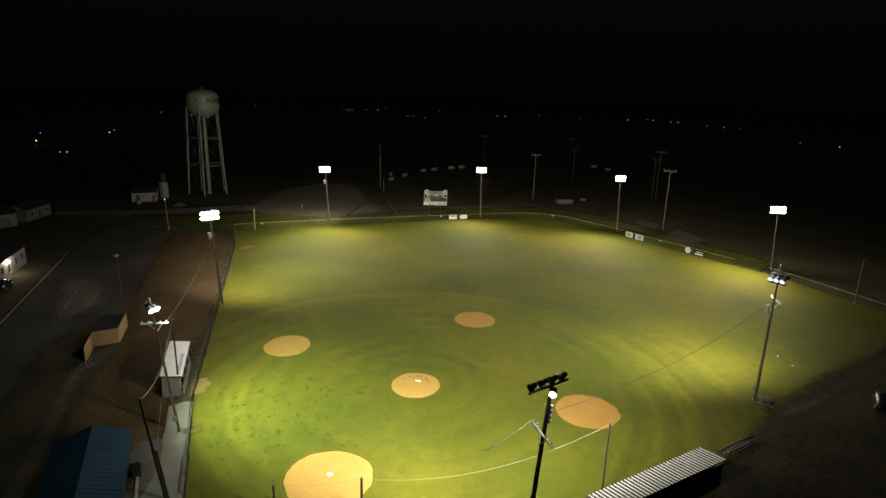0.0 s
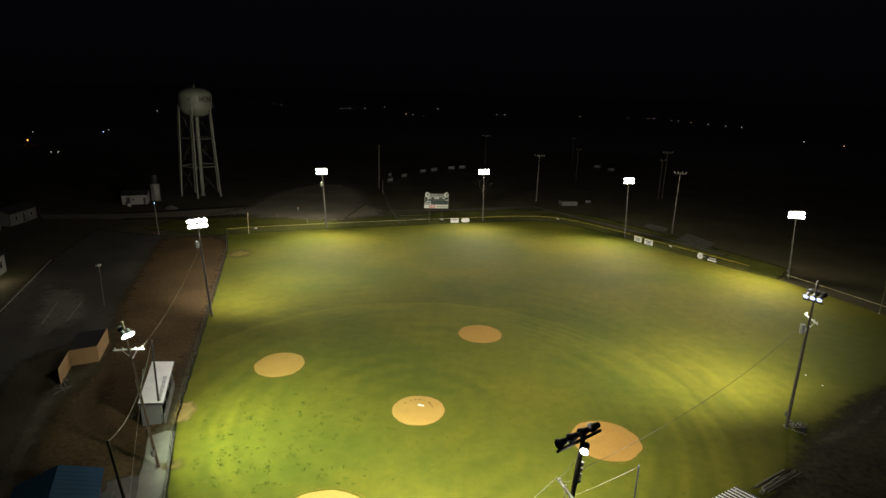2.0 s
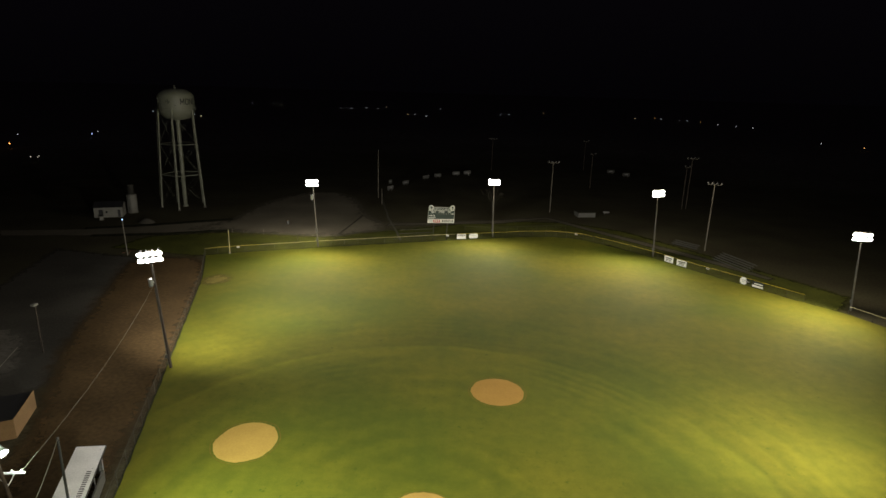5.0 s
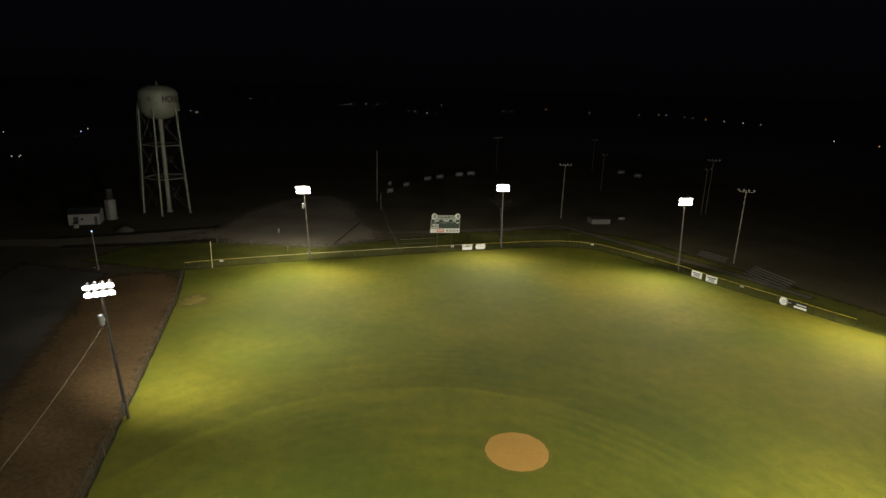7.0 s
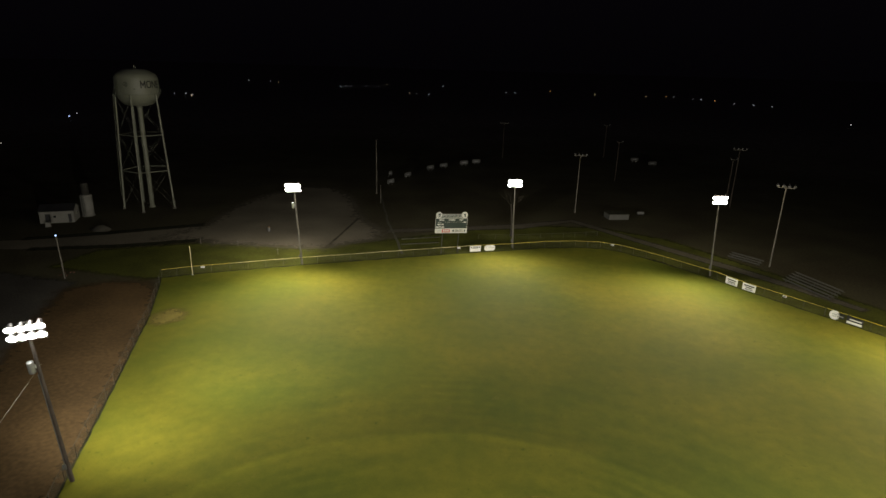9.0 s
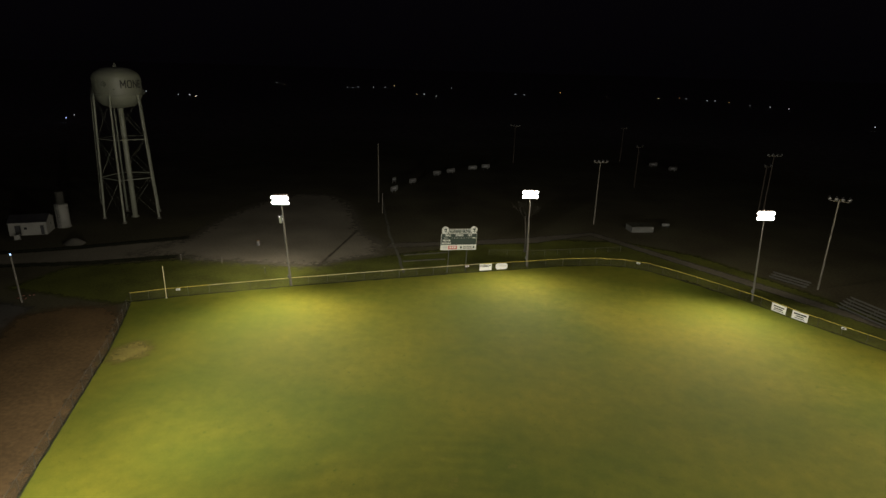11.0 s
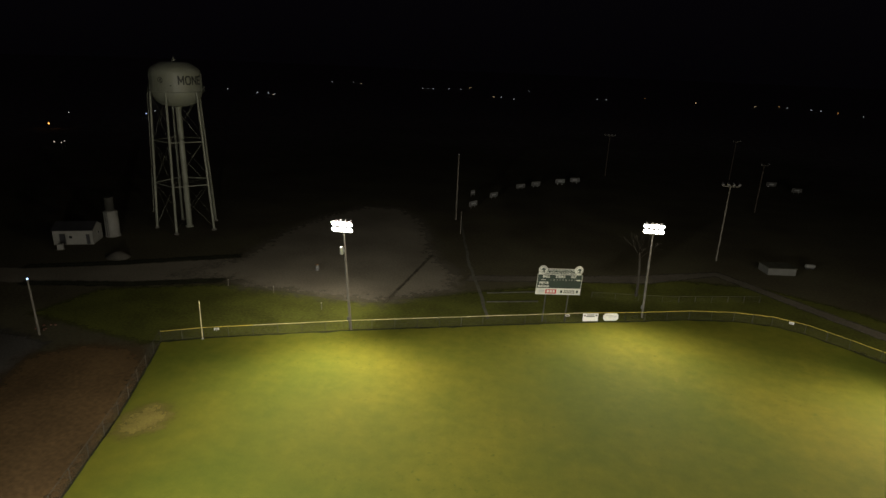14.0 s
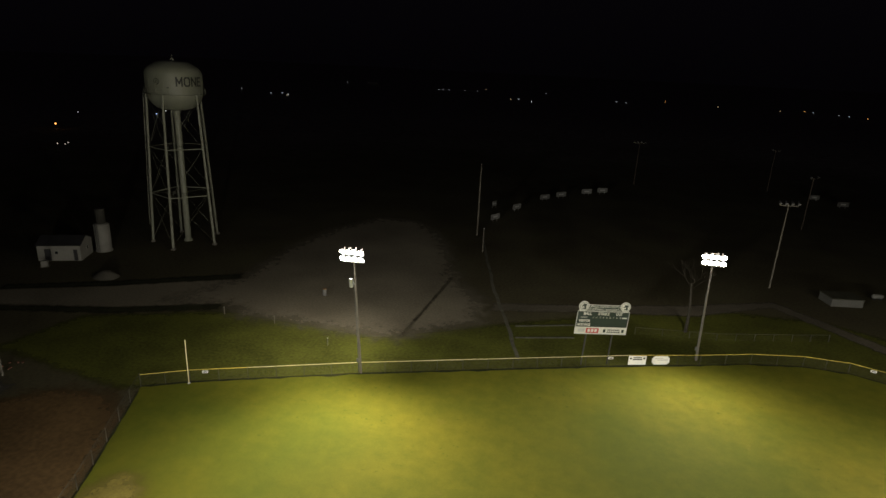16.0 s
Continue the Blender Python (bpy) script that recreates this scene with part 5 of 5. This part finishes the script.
# ---- dugouts ----
def dugout(name, x, y, rz, lx, ly, h, label, ribs, roof_m, wall_m, drop=0.25, rib_m=None):
    """A low shed: long axis x, open towards +y under a roof that rises by drop."""
    t = thing(name, pose(x, y, 0, 0, 0, rz), label, "dugout", "dugouts")
    for c, s in (((0, -ly / 2 + 0.1, h / 2 - 0.12), (lx - 0.2, 0.2, h - 0.3)), ((-lx / 2 + 0.2, 0, h / 2 - 0.12), (0.2, ly - 0.4, h - 0.3)), ((lx / 2 - 0.2, 0, h / 2 - 0.12), (0.2, ly - 0.4, h - 0.3)), ((0.65, ly / 2 + 0.1, 0.55), (lx - 1.5, 0.15, 1.1))):
        bm = bmesh.new()
        box(bm, c, s, 0, 0.01)
        part("wall", bm, wall_m, t)
    for k in range(4):
        bm = bmesh.new()
        rod(bm, (-lx / 2 + 0.4 + k * (lx - 0.8) / 3, ly / 2 - 0.15, 0), (-lx / 2 + 0.4 + k * (lx - 0.8) / 3, ly / 2 - 0.15, h - 0.05), 0.05)
        part("post", bm, GALV, t)
    a = math.atan2(drop, ly)
    m = Matrix.Translation((0, 0, h)) @ Matrix.Rotation(a, 4, "X")
    bm = bmesh.new()
    bmesh.ops.create_cube(bm, size=1, matrix=m @ Matrix.Diagonal((lx + 0.3, ly + 0.3, 0.06, 1)))
    roof = part("roof", bm, roof_m, t)
    if not ribs:
        for cx, cy, sx, sy in ((-lx / 2 - 0.17, 0, 0.05, ly + 0.4), (lx / 2 + 0.17, 0, 0.05, ly + 0.4), (0, ly / 2 + 0.17, lx + 0.3, 0.05)):
            bm = bmesh.new()
            bmesh.ops.create_cube(bm, size=1, matrix=m @ Matrix.Translation((cx, cy, -0.06)) @ Matrix.Diagonal((sx, sy, 0.22, 1)))
            part("fascia", bm, DARKMETAL, roof, "dark roof edge")
        for k in range(19):
            bm = bmesh.new()
            bmesh.ops.create_cube(bm, size=1, matrix=m @ Matrix.Translation((lx / 2 - 0.5 - k * 0.27, ly / 2 - 0.32, 0.034)) @ Matrix.Diagonal((0.1, 0.34, 0.02, 1)))
            part("vent_slot", bm, DARKMETAL, roof, "dark slot in the roof")
    for k in range(ribs):
        bm = bmesh.new()
        xx = -lx / 2 + (k + 0.5) * lx / ribs
        bmesh.ops.create_cube(bm, size=1, matrix=m @ Matrix.Translation((xx, 0, 0.038)) @ Matrix.Diagonal((0.25 * lx / ribs, ly + 0.28, 0.03, 1)))
        part("roof_rib", bm, rib_m or roof_m, roof)
    bm = bmesh.new()
    box(bm, (0, -ly / 2 + 0.5, 0.45), (lx - 0.8, 0.4, 0.06), 0, 0.01)
    box(bm, (0, -ly / 2 + 0.5, 0.21), (lx - 1.2, 0.1, 0.42))
    part("bench", bm, GREYWOOD, t)
    return t


dugout("dugout", -30.75, 54.6, -66, 8.8, 1.9, 2.5, "narrow dugout with a smooth white metal roof", 0, ROOFMETAL, BLOCK, -0.25)
dugout("dugout", 18.84, 40.68, 36, 13.6, 2.25, 2.6, "dugout with a boldly ribbed white metal roof", 35, mat("grey_roof_metal", (0.030, 0.032, 0.028), 0.6, 0.2, vary=0.3, bump=0.03), NAVY, -0.3, WHITEPAINT)


# ---- backstop poles and cables ----
def net_pole(x, y, h, r, label, material=DARKMETAL, lean=0.0):
    t = thing("net_pole", pose(x, y, 0, 0, lean, 0), label, "pole", "backstop net poles")
    part("pole", rod(bmesh.new(), (0, 0, -0.1), (0, 0, h), r, r * 0.85, 10), material, t)
    bm = lathe(bmesh.new(), [(r * 0.95, h - 0.02), (r * 1.15, h), (r * 0.7, h + 0.08), (0.02, h + 0.1)], 10)
    part("cap", bm, DULLSTEEL, t)
    return t


net_pole(-21.0, 35.8, 8.9, 0.12, "dark steel net pole leaning behind the backstop", lean=-7.5)
net_pole(-20.55, 35.55, 4.6, 0.10, "shorter dark steel post beside the net pole", lean=-7.5)
net_pole(-28.5, 51.1, 8.8, 0.10, "dark steel net pole beside the dugout")
net_pole(14.4, 40.7, 7.1, 0.07, "thin dark net pole beside the ribbed dugout")
net_pole(-11.8, 35.7, 2.3, 0.11, "short black post behind home plate")
net_pole(-5.0, 36.7, 2.9, 0.11, "short black post behind home plate")


def cable(a, b, drop, r, label, material=None):
    bm = strand(bmesh.new(), sag(a, b, drop), r)
    return tagged(part("cable", bm, material or WIRE), label, "cable", "overhead cables")


cable((-22.2, 36.0, 8.75), (-28.5, 51.1, 8.75), 1.5, 0.022, "pale sagging cable between two net poles")
cable((14.4, 40.7, 7.05), (-5.0, 36.7, 2.85), 1.75, 0.007, "thin sagging cable to the thin net pole")
cable((-5.0, 36.7, 2.85), (-11.8, 35.7, 2.3), 0.3, 0.005, "thin cable between two short posts", OLDWIRE)
cable((8.15, 30.0, 13.9), (34.1, 59.4, 12.3), 1.3, 0.015, "dark overhead wire between light poles", OLDWIRE)
cable((7.3, 31.0, 12.7), (4.6, 27.1, 12.95), 0.05, 0.014, "pale overhead wire from the service crossarm", WHITEPAINT)
cable((7.3, 31.0, 12.7), (8.0, 30.0, 14.6), 0.25, 0.012, "short pale wire drop on the light pole", WHITEPAINT)
cable((7.9, 29.9, 13.4), (7.3, 31.0, 12.75), 0.15, 0.012, "short pale wire drop on the light pole", WHITEPAINT)
cable((-25.1, 44.6, 11.3), (-37.6, 77.8, 10.6), 0.9, 0.009, "thin overhead wire between light poles")
cable((-25.1, 44.6, 9.5), (-23.0, 37.3, 0.0), 0.1, 0.014, "pale guy wire from the light pole to the ground")

# ---- small things ----
tagged(part("home_plate", slab(bmesh.new(), [(-9.0, 40.4), (-8.75, 40.15), (-8.5, 40.4), (-8.53, 40.7), (-8.97, 40.7)], 0.03, 0.075), WHITEPAINT), "white rubber home plate on the clay", "home plate")
tagged(part("pitching_rubber", box(bmesh.new(), (-3.55, 57.75, 0.25), (0.66, 0.16, 0.1), -14, 0.01), WHITEPAINT), "white pitching rubber on the mound", "pitching rubber")

for x, y, rx, ry, a in ((-5.3, 58.1, 0.16, 0.07, 0.6), (-4.75, 58.75, 0.14, 0.06, 0.3), (-4.3, 58.95, 0.2, 0.07, 0.1), (-3.85, 59.0, 0.17, 0.06, 0.0), (-3.4, 58.95, 0.12, 0.05, -0.2), (-2.75, 58.5, 0.22, 0.07, -0.7), (-2.55, 58.15, 0.16, 0.06, -0.9), (-2.35, 57.8, 0.16, 0.06, -1.0)):
    pts = [(x + rx * math.cos(q) * math.cos(a) - ry * math.sin(q) * math.sin(a), y + rx * math.cos(q) * math.sin(a) + ry * math.sin(q) * math.cos(a)) for q in [i * 0.5236 for i in range(12)]]
    h = 0.03 + 0.22 * (1 - ((x + 3.75) ** 2 + (y - 57.2) ** 2) / 2.85 ** 2)
    tagged(part("scuff_mark", slab(bmesh.new(), ragged(pts, 0.06, 0.05, x), h - 0.08, h + 0.012), SCUFF), "dark scuffed hollow in the clay of the mound", "dirt", "scuffs on the mound", "structure")

t = thing("log_pile", pose(29.1, 50.3, 0, 0, 0, 38), "pile of dark weathered timbers and broken boards beside the dugout", "timber pile")
rng = random.Random(8)
for k in range(15):
    rr, ln, yy = rng.uniform(0.05, 0.11), rng.uniform(1.2, 3.1) if k > 3 else 3.0, rng.uniform(-0.6, 0.55)
    x0, lift, skew = rng.uniform(-3.0, 2.9 - ln * 1.5) if k > 3 else -2.9 + 0.1 * k, 0.12 * (k // 5), rng.uniform(-0.25, 0.25)
    bm = rod(bmesh.new(), (x0, yy, rr + lift), (x0 + ln * 1.7, yy + skew, rr + lift * rng.uniform(0.2, 1.4)), rr, rr * 0.8, 8)
    part("timber", bm, LOGWOOD if k % 3 == 0 else GREYWOOD, t)

for x, y, r, z in ((35.4, 58.9, 0.33, 0), (35.9, 59.6, 0.33, 0), (35.3, 59.9, 0.3, 0)):
    t = thing("old_tyre", pose(x, y, 0), "old tyre lying on the ground by the pole", "tyre", "tyres by the pole")
    part("tread", lathe(bmesh.new(), [(r * 0.6, 0.02), (r * 0.95, 0.02), (r, 0.06), (r, 0.16), (r * 0.95, 0.2), (r * 0.6, 0.2)], 20), RUBBER, t)
t = thing("wire_tangle", pose(35.0, 59.4, 0), "tangle of pale bent wire and scrap beside a pole", "scrap wire")
rng = random.Random(33)
for k in range(12):
    cx, cy, r, a0 = rng.uniform(-0.9, 0.9), rng.uniform(-1.2, 1.4), rng.uniform(0.2, 0.65), rng.uniform(0, 6.28)
    sq, tl, n = rng.uniform(0.4, 1.0), rng.uniform(-0.5, 0.5), rng.randint(6, 10)
    pts = [(cx + r * math.cos(a0 + 0.62 * i), cy + r * sq * math.sin(a0 + 0.62 * i), 0.05 + r * 0.5 + tl * r * 0.6 * math.sin(a0 + 0.62 * i + 1) + rng.uniform(-0.04, 0.04)) for i in range(n)]
    part("wire", strand(bmesh.new(), [(x, y, max(0.03, z)) for x, y, z in pts], 0.022 if k % 3 else 0.034), GALV if k % 4 else FADEDBOARD, t)
part("scrap_board", box(bmesh.new(), (0.3, -0.5, 0.06), (1.1, 0.3, 0.06), 28, 0.01), LOGWOOD, t)


# bleachers behind right field
def bleacher(x, y, rz, lx, rows, label):
    t = thing("bleacher", pose(x, y, 0, 0, 0, rz), label, "bleacher", "bleachers behind the fence")
    for k in range(rows):
        part("seat_plank", box(bmesh.new(), (0, k * 0.6, 0.42 + k * 0.26), (lx, 0.26, 0.05), 0, 0.01), DULLSTEEL, t)
        part("foot_plank", box(bmesh.new(), (0, k * 0.6 + 0.3, 0.18 + k * 0.26), (lx, 0.24, 0.05), 0, 0.01), DULLSTEEL, t)
    for s in (-0.42, 0, 0.42):
        bm = bmesh.new()
        for k in range(rows):
            rod(bm, (s * lx, k * 0.6, 0), (s * lx, k * 0.6, 0.4 + k * 0.26), 0.03)
        rod(bm, (s * lx, 0, 0.1), (s * lx, (rows - 1) * 0.6, 0.1 + (rows - 1) * 0.26), 0.03)
        part("frame", bm, DULLSTEEL, t)


bleacher(47.0, 134.6, -68, 9.0, 5, "dim aluminium bleacher behind the outfield fence")
bleacher(42.3, 148.0, -48, 6.0, 3, "dim low bleacher by the lane")

# second field far behind: boards along its fence, low box, benches
for k, (x, y, rz) in enumerate(((-34.5, 201.4, 62), (-31.5, 213.1, 60), (-26.4, 227.1, 45), (-22.7, 232.4, 40), (-16.4, 239.8, 30), (-12.3, 243.6, 28), (-37.0, 213.6, 62), (46.0, 264.0, 12), (50.8, 256.4, 12))):
    t = thing("banner_board", pose(x, y, 0, 0, 0, rz), "faint pale advertising board on a far fence", "sign", "boards of the far field")
    part("board", box(bmesh.new(), (0, 0, 1.1), (3.0 if k != 6 else 1.6, 0.06, 1.2), 0, 0.01), FADEDBOARD if k < 7 else GREYSIDING, t)
    for s in (-1, 1):
        part("post", rod(bmesh.new(), (s * 0.7, 0.06, -0.1), (s * 0.7, 0.06, 1.7), 0.04), GALV, t)
    part("print_bar", box(bmesh.new(), (0, -0.035, 1.1), (1.4, 0.02, 0.3)), GALV, t)

t = thing("low_block_shed", pose(24.2, 176.4, 0, 0, 0, 14), "low pale flat-roofed block shed on the far lane", "shed")
part("wall", box(bmesh.new(), (0, 0, 0.6), (4.8, 3.2, 1.2), 0, 0.03), DULLSTEEL, t)
part("roof", box(bmesh.new(), (0, 0, 1.26), (5.0, 3.4, 0.12), 0, 0.03), DARKCONC, t)
t = thing("pale_tank_trailer", pose(30.6, 180.4, 0, 0, 0, 14), "small pale tank on skids", "tank")
bm = lathe(bmesh.new(), [(0.1, -0.9), (0.3, -0.82), (0.36, -0.65), (0.36, 0.65), (0.3, 0.82), (0.1, 0.9)], 16)
bm.transform(Matrix.Translation((0, 0, 0.56)) @ Matrix.Rotation(radians(90), 4, "Y"))
part("tank", bm, FADEDBOARD, t)
for s in (-0.5, 0.5):
    part("skid", box(bmesh.new(), (s, 0, 0.12), (0.14, 0.6, 0.26)), DARKMETAL, t)
# low concrete kerbs behind the scoreboard
for (x0, y0), (x1, y1) in (((-21.6, 146.3), (-14.5, 149.0)), ((-22.1, 149.7), (-14.7, 152.8))):
    w = math.hypot(x1 - x0, y1 - y0)
    t = thing("concrete_kerb", pose((x0 + x1) / 2, (y0 + y1) / 2, 0, 0, 0, math.degrees(math.atan2(y1 - y0, x1 - x0))), "low weathered concrete kerb in the grass behind the scoreboard", "kerb", "kerbs behind the scoreboard")
    for k in range(3):
        part("block", box(bmesh.new(), ((k - 1) * w / 3, 0, 0.08), (w / 3 - 0.03, 0.22, 0.2), 0, 0.02), DARKCONC, t)

# barrel and marker posts on the gravel yard
t = thing("barrel", pose(-49.6, 150.1, 0), "small barrel with an orange top on the gravel", "barrel")
part("drum", lathe(bmesh.new(), [(0.3, 0), (0.32, 0.03), (0.3, 0.06), (0.3, 0.45), (0.32, 0.48), (0.3, 0.51), (0.3, 0.9), (0.28, 0.92)], 16), FADEDBOARD, t)
part("lid", lathe(bmesh.new(), [(0.3, 0.92), (0.31, 0.98), (0.2, 1.02)], 16), TANPLY, t, "orange lid")
for x, y in ((-58.6, 139.6), (-51.2, 139.4), (-42.3, 136.3)):
    t = thing("marker_post", pose(x, y, 0), "short white marker post at the edge of the gravel", "post", "marker posts")
    part("stake", rod(bmesh.new(), (0, 0, -0.05), (0, 0, 1.0), 0.05, 0.05, 8), GREYWOOD, t)
    part("cap", lathe(bmesh.new(), [(0.06, 0.98), (0.06, 1.03), (0.02, 1.05)], 8), GALV, t)

t = thing("bucket", pose(-31.5, 51.3, 0), "small pale bucket on the dirt beside the dugout", "bucket")
part("body", lathe(bmesh.new(), [(0.15, 0.0), (0.16, 0.02), (0.2, 0.42), (0.22, 0.43), (0.19, 0.44), (0.14, 0.05)], 18), FADEDBOARD, t)
part("handle", strand(bmesh.new(), [(0.2 * math.cos(a), 0.02, 0.42 + 0.16 * math.sin(a)) for a in [math.pi * i / 8 for i in range(9)]], 0.008), GALV, t)
t = thing("plank", pose(-24.1, 36.8, 0, 0, 0, -59), "pale cream plank lying beside the concession stand", "plank")
part("board", box(bmesh.new(), (0, 0, 0.07), (3.4, 0.24, 0.1), 0, 0.01), mat("cream_plank", (0.42, 0.38, 0.26), 0.7, vary=0.2), t)

rng = random.Random(4)
BRICKRED = mat("broken_brick", (0.12, 0.06, 0.042), 0.9, vary=0.35, coarse=2.0, fine=12.0)
for _ in range(9):
    tagged(part("brick", box(bmesh.new(), (rng.uniform(-71.9, -70.3), rng.uniform(120.0, 122.0), 0.06), (0.3, 0.16, 0.12), rng.uniform(0, 180), 0.015), BRICKRED), "broken reddish brick on the ground by a pole", "brick", "broken bricks")

for x, y, rz in ((42.0, 72.0, 20), (42.7, 69.5, -10)):
    t = thing("base_bag", pose(x, y, 0, 0, 0, rz), "small white base bag lying on the grass", "base", "loose bases")
    part("bag", box(bmesh.new(), (0, 0, 0.06), (0.2, 0.2, 0.07), 0, 0.025), SIGNWHITE, t)


def clover():
    """Low dark clover clumps in the infield grass."""
    rng = random.Random(11)
    verts, faces = [], []
    for _ in range(190):
        cx, cy = rng.gauss(-15.5, 4.8), rng.gauss(47.5, 6.5)
        if math.hypot(cx + 8.7, cy - 40.1) < 4.4 or cx < -19 - (cy - 35) * 0.46 + 1 or math.hypot(cx + 21.7, cy - 65.1) < 3.6 or math.hypot(cx + 3.8, cy - 57.5) < 3.3:
            continue
        r = rng.uniform(0.12, 0.45)
        for _ in range(int(5 + r * 34)):
            a, d = rng.uniform(0, 6.283), r * math.sqrt(rng.random())
            x, y, z, w = cx + d * math.cos(a), cy + d * math.sin(a), 0.02 + rng.uniform(0.02, 0.07), rng.uniform(0.03, 0.06)
            b, tl = rng.uniform(0, 6.283), rng.uniform(-0.03, 0.03)
            k = len(verts)
            for q in range(4):
                verts.append((x + w * math.cos(b + q * 1.571), y + w * math.sin(b + q * 1.571), z + (tl if q < 2 else -tl)))
            faces.append((k, k + 1, k + 2, k + 3))
    me = bpy.data.meshes.new("clover_clumps")
    me.from_pydata(verts, [], faces)
    me.materials.append(mat("clover", (0.058, 0.080, 0.0085), 0.9, vary=0.3, coarse=1.0, fine=8.0))
    tagged(new("clover_clumps", me), "dark green clover clumps in the infield grass", "clover", kind="stuff")


clover()

# ---- distant lamps ----
def far_lamp(x, y, colour, strength, r, z=2.0):
    """A lamp post far off in the plain."""
    t = thing("street_lamp", pose(x, y, 0), "tiny distant lit street lamp on a thin post", "street lamp", "distant lamps")
    part("post", rod(bmesh.new(), (0, 0, -0.1), (0, 0, z), 0.1, 0.07, 6), DARKMETAL, t)
    bm = lathe(bmesh.new(), [(r * 0.3, z), (r * 0.9, z + r * 0.4), (r, z + r), (r * 0.8, z + 1.6 * r), (r * 0.2, z + 2 * r)], 8)
    part("lamp", bm, glow("far_lamp", colour, strength), t)


FAR = [(-213, 780, 1), (-208, 786, 1), (-203, 793, 1), (-188, 814, 1), (-175, 826, 1), (-107, 673, 2), (-99, 671, 1), (-83, 648, 1), (-92, 870, 1), (-4, 745, 1), (6, 743, 1), (53, 832, 3), (102, 772, 2), (159, 759, 2), (189, 786, 3), (194, 774, 1), (208, 745, 1), (214, 736, 1), (221, 712, 3), (227, 672, 1), (238, 651, 1), (247, 632, 1), (222, 452, 1), (234, 423, 3), (-291, 532, 1), (-284, 538, 1), (-266, 515, 2), (-270, 524, 1), (-340, 562, 1), (-369, 858, 1), (-318, 840, 2), (-344, 875, 1), (-175, 884, 2)]
TINTS = {1: (0.9, 0.95, 1.0), 2: (1.0, 0.75, 0.4), 3: (1.0, 0.5, 0.15)}
for x, y, kind in FAR:
    far_lamp(x, y, TINTS[kind], 1.1 if kind == 1 else 1.5, 0.26)
for x, y, colour, strength, r in ((-226, 266, (1.0, 0.42, 0.1), 3.0, 0.3), (-228, 324, (0.45, 0.6, 1.0), 1.8, 0.26), (-236, 340, (0.9, 0.95, 1.0), 0.9, 0.2), (-183, 228, (1.0, 0.9, 0.7), 0.7, 0.18), (-180, 228, (1.0, 0.9, 0.7), 0.6, 0.16), (-182, 231, (1.0, 0.95, 0.8), 0.6, 0.16), (-258, 307, (0.9, 0.95, 1.0), 0.8, 0.2)):
    far_lamp(x, y, colour, strength, r)
